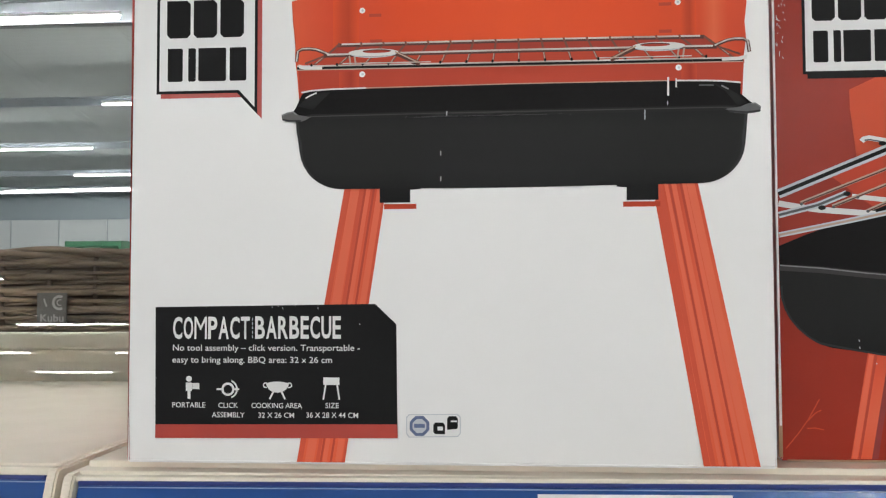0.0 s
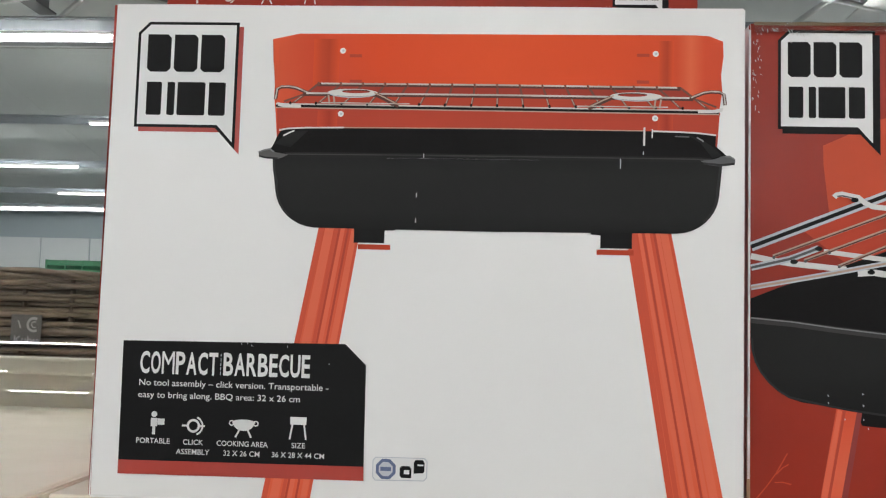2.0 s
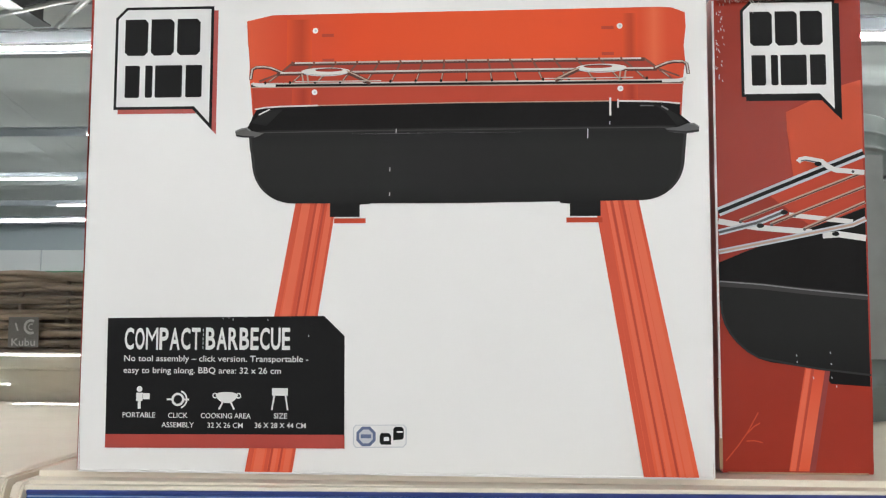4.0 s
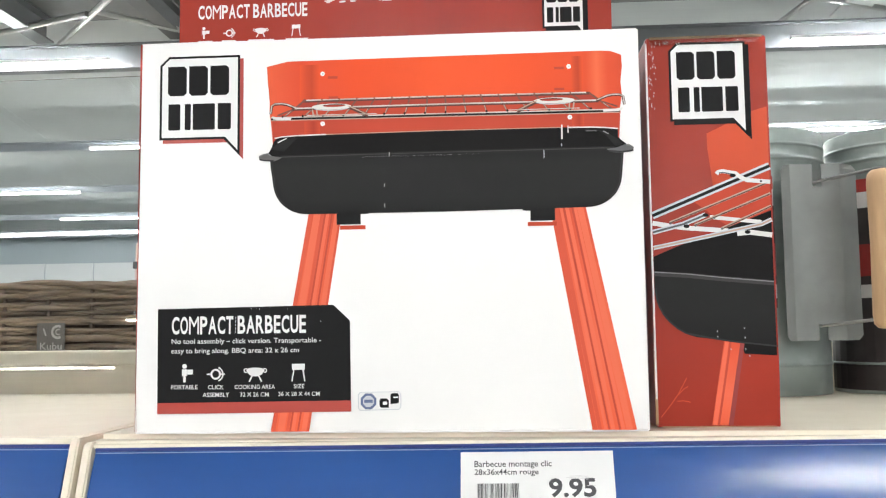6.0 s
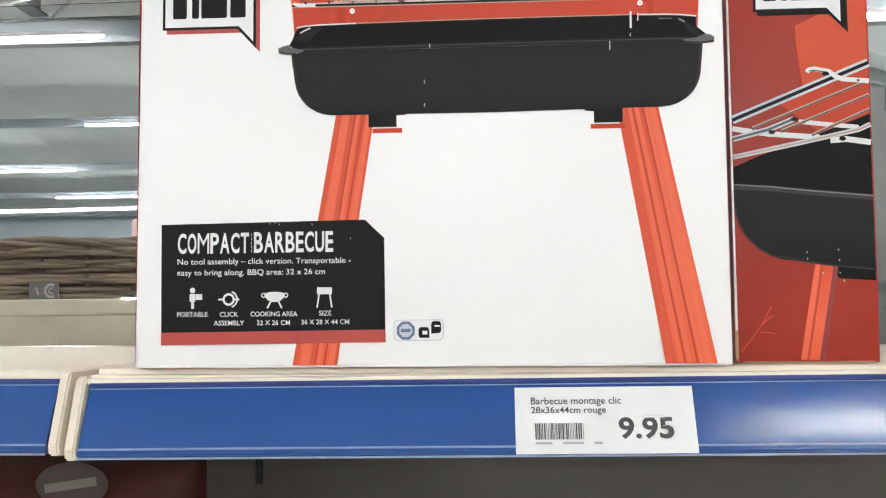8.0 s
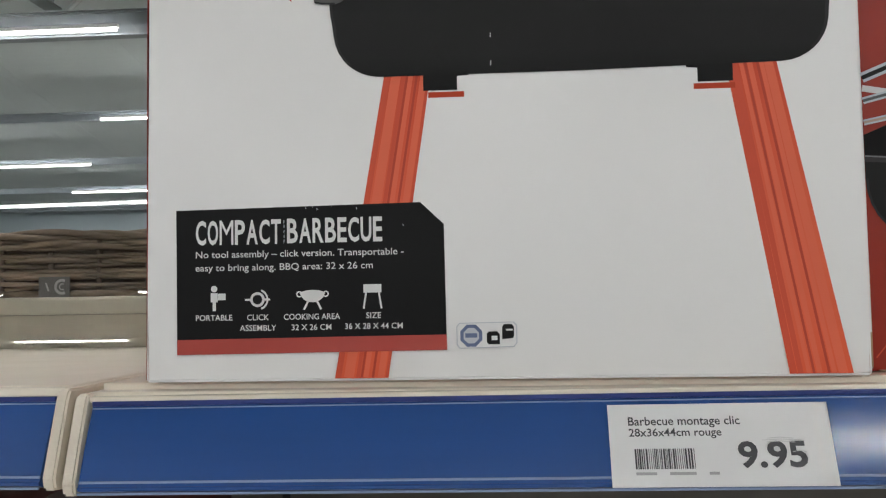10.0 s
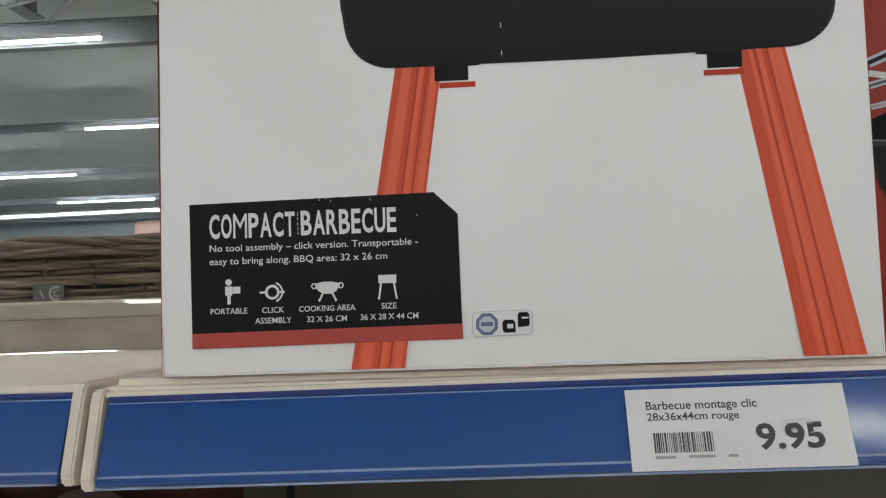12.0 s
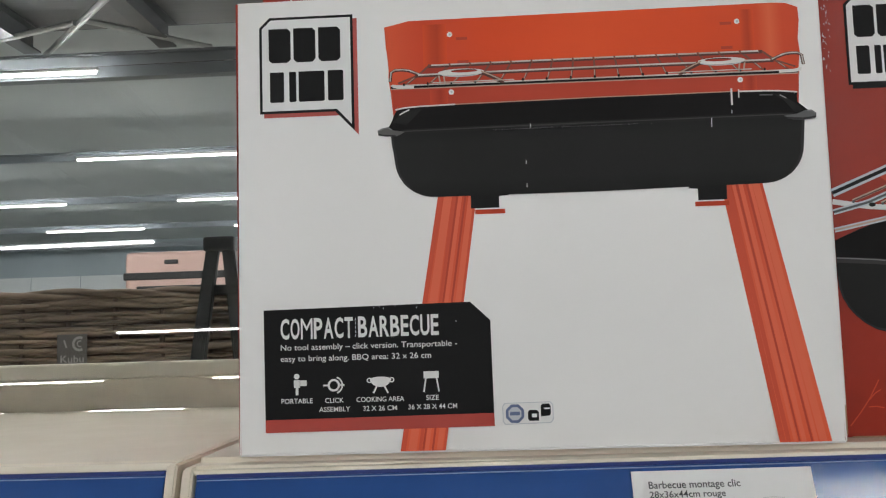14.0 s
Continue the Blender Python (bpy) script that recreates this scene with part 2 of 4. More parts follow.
def single(name, bm, material, label, category, group="", kind="", smooth=False, at=(0, 0, 0)):
    mats = material if isinstance(material, (list, tuple)) else (material,)
    ob = new(name, mesh_of(name, bm, *mats, smooth=smooth))
    ob.location = at
    return tagged(ob, label, category, group, kind)


def box_bm(x0, x1, y0, y1, z0, z1, bevel=0.0, bm=None, segments=2):
    own = bm is None
    bm = bmesh.new() if own else bm
    r = bmesh.ops.create_cube(bm, size=1)
    for v in r["verts"]:
        v.co = Vector(((x0 + x1) / 2 + v.co.x * (x1 - x0), (y0 + y1) / 2 + v.co.y * (y1 - y0), (z0 + z1) / 2 + v.co.z * (z1 - z0)))
    if bevel > 0:
        es = list({e for v in r["verts"] for e in v.link_edges})
        bmesh.ops.bevel(bm, geom=es, offset=bevel, segments=segments, affect="EDGES", profile=0.6)
    return bm


def tube_bm(points, radius, sides=8, bm=None, taper=None, close=False):
    """A round bar along a line of points."""
    bm = bm or bmesh.new()
    pts = [Vector(p) for p in points]
    rings = []
    n = len(pts)
    for i, p in enumerate(pts):
        a = pts[(i - 1) % n] if close or i > 0 else p
        b = pts[(i + 1) % n] if close or i < n - 1 else p
        d = (b - a).normalized()
        side = d.cross(Vector((0, 0, 1)))
        if side.length < 0.05:
            side = d.cross(Vector((0, 1, 0)))
        side.normalize()
        up = side.cross(d)
        r = radius * (taper[i] if taper else 1)
        rings.append([bm.verts.new(p + r * (math.cos(2 * math.pi * k / sides) * side + math.sin(2 * math.pi * k / sides) * up)) for k in range(sides)])
    last = n if close else n - 1
    for i in range(last):
        j = (i + 1) % n
        for k in range(sides):
            bm.faces.new((rings[i][k], rings[i][(k + 1) % sides], rings[j][(k + 1) % sides], rings[j][k]))
    if not close:
        bm.faces.new(rings[0])
        bm.faces.new(list(reversed(rings[-1])))
    return bm


LAYER = 0.00008


def flat_bm(points, layer, bm=None):
    """Ink in a face: points are (across, up) on the face; each layer of ink lies a hair prouder."""
    bm = bm or bmesh.new()
    f = bm.faces.new([bm.verts.new((x, -LAYER * layer, z)) for x, z in points])
    if len(points) > 4:
        bmesh.ops.triangulate(bm, faces=[f])
    return bm


def ink(name, points, layer, material, parent, label=""):
    return part(name, flat_bm(points, layer), material, parent, label)


def rect(x0, x1, z0, z1):
    return [(x0, z0), (x1, z0), (x1, z1), (x0, z1)]


def stroke_bm(line, width, layer, bm=None, close=False):
    """A drawn line of even width on a face."""
    bm = bm or bmesh.new()
    n = len(line)
    left, right = [], []
    for i, (x, z) in enumerate(line):
        a = line[(i - 1) % n] if close or i > 0 else line[i]
        b = line[(i + 1) % n] if close or i < n - 1 else line[i]
        dx, dz = b[0] - a[0], b[1] - a[1]
        l = math.hypot(dx, dz) or 1
        ox, oz = -dz / l * width / 2, dx / l * width / 2
        left.append(bm.verts.new((x + ox, -LAYER * layer, z + oz)))
        right.append(bm.verts.new((x - ox, -LAYER * layer, z - oz)))
    for i in range(n if close else n - 1):
        j = (i + 1) % n
        bm.faces.new((left[i], right[i], right[j], left[j]))
    return bm


def stroke(name, line, width, layer, material, parent, close=False):
    return part(name, stroke_bm(line, width, layer, close=close), material, parent)


def arc(cx, cz, rx, rz, a0, a1, n):
    return [(cx + rx * math.cos(radians(a0 + (a1 - a0) * i / n)), cz + rz * math.sin(radians(a0 + (a1 - a0) * i / n))) for i in range(n + 1)]


def lettering(name, text, x0, x1, z0, z1, layer, material, parent, weight=0.0, label=""):
    """Words in the built-in font, fitted to a box on a face."""
    cu = bpy.data.curves.new(name, "FONT")
    cu.body, cu.offset, cu.resolution_u = text, weight, 3
    tmp = new(name, cu)
    me = bpy.data.meshes.new_from_object(tmp.evaluated_get(bpy.context.evaluated_depsgraph_get()))
    bpy.data.objects.remove(tmp)
    bpy.data.curves.remove(cu)
    xs = [v.co.x for v in me.vertices]
    ys = [v.co.y for v in me.vertices]
    ax, bx, ay, by = min(xs), max(xs), min(ys), max(ys)
    for v in me.vertices:
        v.co = Vector((x0 + (v.co.x - ax) / (bx - ax) * (x1 - x0), -LAYER * layer, z0 + (v.co.y - ay) / (by - ay) * (z1 - z0)))
    me.materials.clear()
    me.materials.append(material)
    ob = new(name, me)
    ob.parent = parent
    if label:
        ob["label"] = label
    return ob


def tall_title(text, widths, x0, x1, z0, z1, layer, material, parent, weight):
    """A narrow poster title: each capital is fitted to its own slot, with even gaps."""
    gap = 0.13
    unit = (x1 - x0) / (sum(widths) + gap * (len(widths) - 1))
    bm = bmesh.new()
    x = x0
    for ch, w in zip(text, widths):
        ob = lettering("title", ch, x, x + w * unit, z0, z1, layer, material, parent, 0.0 if ch == "M" else weight)
        bm.from_mesh(ob.data)
        me = ob.data
        bpy.data.objects.remove(ob)
        bpy.data.meshes.remove(me)
        x += (w + gap) * unit
    return part("title", bm, material, parent)


# ---- building: floor, walls, roof ----
single("floor", box_bm(-26, 26, -33, 31, -0.1, 0), M_FLOOR, "pale grey shop floor of large tiles", "floor", kind="structure")
for nm, b in (("wall_west", (-26.2, -26, -33, 31, 0, 5.4)), ("wall_east", (26, 26.2, -33, 31, 0, 5.4)), ("wall_south", (-26, 26, -33.2, -33, 0, 5.4))):
    single(nm, box_bm(*b), M_WALL_UP, "blue-grey clad wall of the shop hall", "wall", kind="structure")
wall_n = single("wall_north", box_bm(-26, 26, 31, 31.2, 0, 5.4), M_WALL_UP, "blue-grey clad far wall with white panels below", "wall", kind="structure")
pan_me = mesh_of("panel", box_bm(-0.84, 0.84, -0.03, 0, 0.05, 3.85, 0.01), M_WALL_LOW)
for i in range(30):
    ob = new("panel", pan_me)
    ob.parent = wall_n
    ob.location = (-25 + 1.72 * i, 30.995, 0)
line = []
k = 0
while -33 + 0.25 * k < 31:
    line += [(-33 + 0.25 * k + py, 5.12 + pz) for py, pz in ((0, 0), (0.14, 0), (0.155, 0.001), (0.235, 0.001))]
    k += 1
# near part of the deck takes the tone with the shade painted in
for nm, y0, y1, m, lab in (("ceiling_near", -33, 9.9, M_DECK_SHADE, "corrugated steel roof deck, toned dark for the dim near bay"), ("ceiling_far", 9.9, 31, M_DECK, "pale grey corrugated steel roof deck")):
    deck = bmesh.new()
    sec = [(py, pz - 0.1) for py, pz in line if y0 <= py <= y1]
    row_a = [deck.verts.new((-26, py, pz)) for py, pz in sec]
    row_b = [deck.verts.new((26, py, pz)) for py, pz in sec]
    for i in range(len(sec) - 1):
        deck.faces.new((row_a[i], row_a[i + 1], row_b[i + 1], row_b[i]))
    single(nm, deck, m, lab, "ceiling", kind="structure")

ROWS_Y = [9.9 + 4.9 * k + (1.25 if k < -2 else 1.1 if k == -2 else 0.0) for k in range(-8, 5)]


def i_beam(length, height, flange, web=0.012):
    """An I-section that runs along x, top at z 0."""
    bm = box_bm(-length / 2, length / 2, -flange / 2, flange / 2, -0.02, 0)
    box_bm(-length / 2, length / 2, -flange / 2, flange / 2, -height, -height + 0.02, bm=bm)
    box_bm(-length / 2, length / 2, -web / 2, web / 2, -height + 0.02, -0.02, bm=bm)
    return bm


beam = single("roof_beam", i_beam(52, 0.3, 0.16), M_BEAM, "pale grey steel cross beam under the roof deck", "beam", group="roof cross beams", at=(0, ROWS_Y[0], 4.72))
def rise(y):
    """The roof climbs gently towards the far wall."""
    return 0.0085 * max(0.0, y - 12)


purlin = single("roof_purlin", i_beam(52, 0.15, 0.13), M_PURLIN, "pale blue-grey steel purlin behind the lamps", "beam", group="roof purlins", at=(0, ROWS_Y[-1], 4.604 + rise(ROWS_Y[-1])))
for y in ROWS_Y[:-1]:
    if y > 12:
        copy_thing(purlin, pose(0, y, 4.604 + rise(y)))
for y in ROWS_Y[1:]:
    if y > 12:
        continue
    copy_thing(beam, pose(0, y, 4.72 + rise(y)))
rafter = single("roof_rafter", i_beam(42, 0.28, 0.2), M_BEAM_DARK, "dark grey steel rafter under the roof deck", "beam", group="roof rafters")
rafter.matrix_basis = pose(-5.02, -11.2, 5.01, 0, 0, 90)
for x in (-15.8, -10.5, -3.44, 6.5, 11.8, 17.1):
    copy_thing(rafter, pose(x, -11.2, 5.01, 0, 0, 90))
pale = single("roof_rafter", i_beam(42, 0.28, 0.34), M_BRACE, "pale grey steel rafter under the roof deck", "beam", group="roof rafters")
pale.matrix_basis = pose(4.05, -11.2, 5.01, 0, 0, 90)
for a, b in (((-5.07, 10.1), (-3.22, 7.9)), ((-4.02, 8.81), (-2.97, 9.9)), ((-4.12, 8.9), (-6.32, 9.8)), ((3.37, 10.1), (3.55, 8.9)), ((4.5, 9.8), (6.0, 8.2)), ((3.2, 9.0), (4.6, 9.7))):
    single("roof_brace", tube_bm([(*a, 4.745), (*b, 4.745)], 0.034, 8), M_BRACE, "thin pale steel wind brace under the roof", "brace", group="roof braces")

def tube_lamp():
    """A batten on side brackets."""
    fix = thing("tube_lamp", "long white fluorescent batten lamp under a roof beam", "ceiling lamp", (0, 0, 4.5), group="tube lamps")
    part("housing", box_bm(0, 2.7, -0.034, 0.034, 0.021, 0.062, 0.004), M_INK_WHITE, fix)
    for x in (0.3, 2.4):
        part("hanger", box_bm(x - 0.01, x + 0.01, -0.008, 0.34, 0.06, 0.075), M_BRACE, fix)
    part("tube", tube_bm([(0.02, 0, 0), (2.68, 0, 0)], 0.018, 10), M_TUBE, fix, "glowing white tube", smooth=True)
    return fix


lamp = None
AISLE_X = [-17.1, -11.8, -6.5, 1.75, 7.05, 12.35]
LAMP_X = [-17.14 + 5.135 * k for k in range(7)]
ROW_SHIFT = (0.0, 0.27, 0.3, 0.2)
for y in ROWS_Y:
    aisle = -5 < y < -3
    if y > 27:
        continue
    for x in AISLE_X if aisle else LAMP_X:
        shift = ROW_SHIFT[round((y - 9.9) / 4.9)] if y > 9 else 0.0
        m = pose(x + shift, y - 0.3, 4.415 + rise(y))
        if lamp is None:
            lamp = tube_lamp()
            lamp.matrix_basis = m
        else:
            copy_thing(lamp, m)

# ---- gondola shelving ----
SHELF = 1.25


def shelf_bay(x0, x1, name, label, slope=0.0, step=0.0):
    g = thing(name, label, "shelf", (x0, 0, SHELF), group="shelf bays")
    w = x1 - x0
    part("shelf_board", box_bm(0.004, w - 0.004, 0.008 if step else -0.006, 0.49, -0.03, 0, 0.001 if step else 0.003), M_CREAM, g)
    # lowered front, added to open a shadow gap under the boxes
    if step:
        part("shadow_gap_step", box_bm(0.004, w - 0.004, -0.006, 0.0079, -0.03, -step, 0.001), M_CREAM, g)
    part("front_lip", box_bm(0.004, w - 0.004, -0.0135, -0.0065, -0.0050 - step * 0.2, -0.0005 - step * 0.6, 0.001), M_CREAM, g)
    # sloping price rail, deeper at its foot
    bm = bmesh.new()
    face = [(-0.0120, -0.0055)]
    for k in range(10):
        a = radians(28.2 - 0.85 * k)
        face.append((face[-1][0] - 0.0041 * math.tan(a), face[-1][1] - 0.0041))
    sec = [(-0.0105, -0.0050), *face, (-0.0265, -0.048), (-0.0065, -0.048), (-0.0065, -0.0050)]
    a = [bm.verts.new((0.008, y, z)) for y, z in sec]
    b = [bm.verts.new((w - 0.008, y, z)) for y, z in sec]
    for i in range(len(sec)):
        j = (i + 1) % len(sec)
        bm.faces.new((a[i], a[j], b[j], b[i]))
    bm.faces.new(a)
    bm.faces.new(list(reversed(b)))
    rail = part("price_rail", bm, M_BLUE, g, "glossy blue plastic price rail")
    part("top_ridge", box_bm(0.008, w - 0.008, -0.0145, -0.0110, -0.0074, -0.0049, 0.0006), M_BLUE_DARK, rail)
    # pale tone on these ridges paints the highlights along the rail
    part("top_highlight", tube_bm([(0.008, -0.0136, -0.0085), (w - 0.008, -0.0136, -0.0085)], 0.0004, 6), M_RIDGE_HIGHLIGHT, rail)
    for k, (y, z) in enumerate(((-0.0294, -0.0425), (-0.0303, -0.0452), (-0.0305, -0.0478))):
        part("foot_ridge", tube_bm([(0.008, y, z), (w - 0.008, y, z)], 0.0007, 6), M_RIDGE_HIGHLIGHT if k != 1 else M_BLUE, rail)
    for x in (0.0, w - 0.0065):
        bm = bmesh.new()
        sec = [(0.3, -0.001), (-0.0145, -0.001), (-0.0175, -0.006), (-0.031, -0.043), (-0.0295, -0.049), (0.0, -0.052), (0.3, -0.05)]
        a = [bm.verts.new((x, y, z)) for y, z in sec]
        b = [bm.verts.new((x + 0.0065, y, z)) for y, z in sec]
        for i in range(len(sec)):
            j = (i + 1) % len(sec)
            bm.faces.new((a[i], a[j], b[j], b[i]))
        bm.faces.new(a)
        bm.faces.new(list(reversed(b)))
        bmesh.ops.bevel(bm, geom=bm.edges[:], offset=0.0012, segments=2, affect="EDGES")
        part("end_bracket", bm, M_CREAM_WORN, g)
    part("back_upstand", box_bm(0.002, w - 0.002, 0.49, 0.508, -0.05, 0.0345), M_CREAM_WORN, g)
    part("back_bar", box_bm(0.0, w, 0.482, 0.512, 0.035, 0.0535, 0.003), M_CREAM, g)
    if slope:
        lean = Matrix.Translation((0.39, 0, 0)) @ pose(0, 0, 0, 0, slope, 0) @ Matrix.Translation((-0.39, 0, 0))
        for c in g.children:
            if c.name.split(".")[0] in ("front_lip", "price_rail", "end_bracket"):
                c.matrix_basis = lean
    return g


shelf_bay(-0.0305, 0.9695, "shelf_bay", "cream steel shelf bay with a blue price rail", -0.42, 0.0035)
shelf_bay(-1.0335, -0.0335, "shelf_bay", "cream steel shelf bay, empty, with a blue price rail")

# clear acrylic sheet leaning back behind the empty shelf
ac = single("acrylic_screen", box_bm(-0.985, -0.040, -0.0015, 0.0015, 0, 0.40), M_ACRYLIC, "clear acrylic sheet leaning back on the empty shelf", "screen")
ac.matrix_basis = pose(0, 0.437, SHELF + 0.0006, -5.58, 0, -1.3)

# gondola back below the shelf, lower shelf
gb = thing("shelving_back", "grey perforated back board below the shelf", "shelving", (0, 0.5, 0))
part("panel", box_bm(-1.04, 0.97, 0, 0.012, 0.05, 1.2), M_SHELF_GREY, gb)
slot = mesh_of("slot", box_bm(-0.004, 0.004, -0.002, 0.004, -0.014, 0.014), M_BLACK_PLASTIC)
for x in (-0.95, -0.05, 0.93):
    for z in (0.976, 1.056, 1.136):
        ob = new("slot", slot)
        ob.parent = gb
        ob.location = (x, 0, z - 0.03)
single("lower_shelf", box_bm(-1.04, 0.97, -0.02, 0.498, 0.79, 0.82, 0.003), M_CREAM, "cream steel lower shelf in the shade", "shelf")
single("gondola_plinth", box_bm(-1.04, 0.97, -0.02, 1.7, 0.0, 0.12, 0.004), M_CREAM_WORN, "cream steel plinth under the shelving", "plinth")
for x in (-1.0, 0.9):
    single("gondola_post", box_bm(x, x + 0.06, 0.514, 0.57, 0.12, 1.3), M_CREAM_WORN, "cream steel post of the shelving", "shelf post", group="shelving posts")
rs = thing("rear_shelf", "cream steel shelf on the far side of the shelving", "shelf", (0, 0, 1.2))
part("shelf_board", box_bm(-1.9, 1.0, 0.575, 1.7, -0.03, 0.0, 0.003), M_CREAM, rs)
for x in (-1.85, -0.5, 0.9):
    part("leg", box_bm(x, x + 0.05, 1.6, 1.65, -1.08, -0.03), M_CREAM_WORN, rs)


# ---- barbecue boxes ----
BW, BH, BD = 0.365, 0.286, 0.088


def carton(name, label, group="barbecue boxes"):
    """An upright carton: base corner at the origin, white fronts, red sides."""
    g = thing(name, label, "box", group=group)
    bm = box_bm(0, BW, 0, BD, 0, BH)
    bmesh.ops.subdivide_edges(bm, edges=bm.edges[:], cuts=7, use_grid_fill=True)
    for v in bm.verts:
        cx, cz = v.co.x / BW * 2 - 1, v.co.z / BH * 2 - 1
        if v.co.z > BH - 1e-5:
            v.co.z += 0.0012 * (1 - cx * cx) * noise.noise(Vector((v.co.x * 14, v.co.y * 20, 3)))
        if v.co.y > BD - 1e-5:
            v.co.y += 0.003 * (1 - cx * cx) * (1 - cz * cz)
    sharp = [e for e in bm.edges if len(e.link_faces) == 2 and e.calc_face_angle(0) > 1.0]
    bmesh.ops.bevel(bm, geom=sharp, offset=0.0009, segments=2, affect="EDGES")
    foot = [e for e in bm.edges if all(v.co.z < 0.0012 for v in e.verts) and all(v.co.y < 0.0004 for v in e.verts) and abs(e.verts[0].co.x - e.verts[1].co.x) > 0.01]
    for v in {v for e in foot for v in e.verts}:
        v.co.y += 0.0014
        v.co.z += 0.0006
    bm.normal_update()
    for f in bm.faces:
        f.material_index = 1 if abs(f.normal.x) > 0.75 or abs(f.normal.z) > 0.9 else 0
    part("carton", bm, (M_CARD_WHITE, M_CARD_RED), g, smooth=False)
    return g


def bubble(g, x0, z0, w, h, base, shade=True, shade_mat=None):
    """The maker's mark: a speech bubble with plain dark blocks in place of its name."""
    c, t, n = w * 0.11, h * 0.83, 0.0017
    z1 = z0 + h
    out = [(x0, z1 - c), (x0 + c, z1), (x0 + w, z1), (x0 + w, z0), (x0 + w * 0.8, z1 - t), (x0, z1 - t)]
    inn = [(x0 + n, z1 - c - n * 0.4), (x0 + c + n * 0.4, z1 - n), (x0 + w - n, z1 - n), (x0 + w - n, z0 + n * 2.6), (x0 + w * 0.8 + n * 0.6, z1 - t + n), (x0 + n, z1 - t + n)]
    if shade:
        d = 0.0026
        ink("bubble_shadow", [(x + d, z - d) for x, z in out], base, shade_mat or M_INK_RED, g, "red drop edge")
    mark = ink("bubble_outline", out, base + 1, M_INK_BLACK, g, "black outline")
    ink("bubble_face", inn, base + 2, M_INK_WHITE, g)

    def block(bx0, bx1, bz0, bz1, cut, slits):
        k = cut
        pts = [(bx0, bz0 + k), (bx0 + k, bz0), (bx1 - k, bz0), (bx1, bz0 + k), (bx1, bz1 - k), (bx1 - k, bz1), (bx0, bz1)]
        ink("mark_block", pts, base + 3, M_INK_BLACK, g)
        for sx0, sx1, sz0, sz1 in slits:
            ww, hh = bx1 - bx0, bz1 - bz0
            ink("mark_slit", rect(bx0 + ww * sx0, bx0 + ww * sx1, bz0 + hh * sz0, bz0 + hh * sz1), base + 4, M_INK_WHITE, g)
    ax, az = x0 + w * 0.1, z1 - h * 0.1
    bw = w * 0.235
    for i in range(3):
        xx = ax + i * w * 0.265
        block(xx, xx + bw, az - h * 0.295, az, w * 0.035, [])
    zz = az - h * 0.375
    for a, b in ((0.02, 0.17), (0.225, 0.3), (0.325, 0.6), (0.635, 0.8)):
        block(ax - w * 0.01 + a * w, ax - w * 0.01 + b * w, zz - h * 0.26, zz, w * 0.012, [])
    return mark


def icon_row(g, sx, sz, s, layer, gap):
    """Four small pictograms."""
    m = M_INK_CREAM
    for k, kind in enumerate(("carry", "click", "grill", "legs")):
        cx = sx + gap[k]
        bm = bmesh.new()
        if kind == "carry":
            flat_bm(arc(cx - 0.1 * s, sz + 0.86 * s, 0.13 * s, 0.13 * s, 0, 330, 11), layer, bm)
            flat_bm(rect(cx - 0.24 * s, cx + 0.04 * s, sz + 0.34 * s, sz + 0.7 * s), layer, bm)
            flat_bm(rect(cx - 0.16 * s, cx - 0.03 * s, sz, sz + 0.34 * s), layer, bm)
            flat_bm(rect(cx + 0.05 * s, cx + 0.36 * s, sz + 0.42 * s, sz + 0.68 * s), layer, bm)
        elif kind == "click":
            stroke_bm(arc(cx, sz + 0.42 * s, 0.24 * s, 0.24 * s, 0, 345, 23), 0.1 * s, layer, bm, close=True)
            stroke_bm(arc(cx + 0.02 * s, sz + 0.42 * s, 0.38 * s, 0.38 * s, -70, 70, 10), 0.07 * s, layer, bm)
            flat_bm(rect(cx - 0.5 * s, cx - 0.26 * s, sz + 0.38 * s, sz + 0.46 * s), layer, bm)
            flat_bm(rect(cx + 0.28 * s, cx + 0.5 * s, sz + 0.38 * s, sz + 0.46 * s), layer, bm)
        elif kind == "grill":
            flat_bm(arc(cx, sz + 0.62 * s, 0.5 * s, 0.14 * s, 0, 180, 10) + arc(cx, sz + 0.62 * s, 0.46 * s, 0.34 * s, 180, 360, 12)[1:-1], layer, bm)
            stroke_bm([(cx - 0.18 * s, sz + 0.32 * s), (cx - 0.34 * s, sz)], 0.08 * s, layer, bm)
            stroke_bm([(cx + 0.18 * s, sz + 0.32 * s), (cx + 0.34 * s, sz)], 0.08 * s, layer, bm)
            for q in (-1, 1):
                stroke_bm(arc(cx + q * 0.52 * s, sz + 0.6 * s, 0.1 * s, 0.1 * s, 0, 340, 9), 0.05 * s, layer, bm, close=True)
        else:
            flat_bm(rect(cx - 0.36 * s, cx + 0.34 * s, sz + 0.62 * s, sz + 0.94 * s), layer, bm)
            stroke_bm([(cx - 0.26 * s, sz + 0.62 * s), (cx - 0.36 * s, sz)], 0.07 * s, layer, bm)
            stroke_bm([(cx + 0.24 * s, sz + 0.62 * s), (cx + 0.34 * s, sz)], 0.07 * s, layer, bm)
        part("pictogram", bm, m, g)


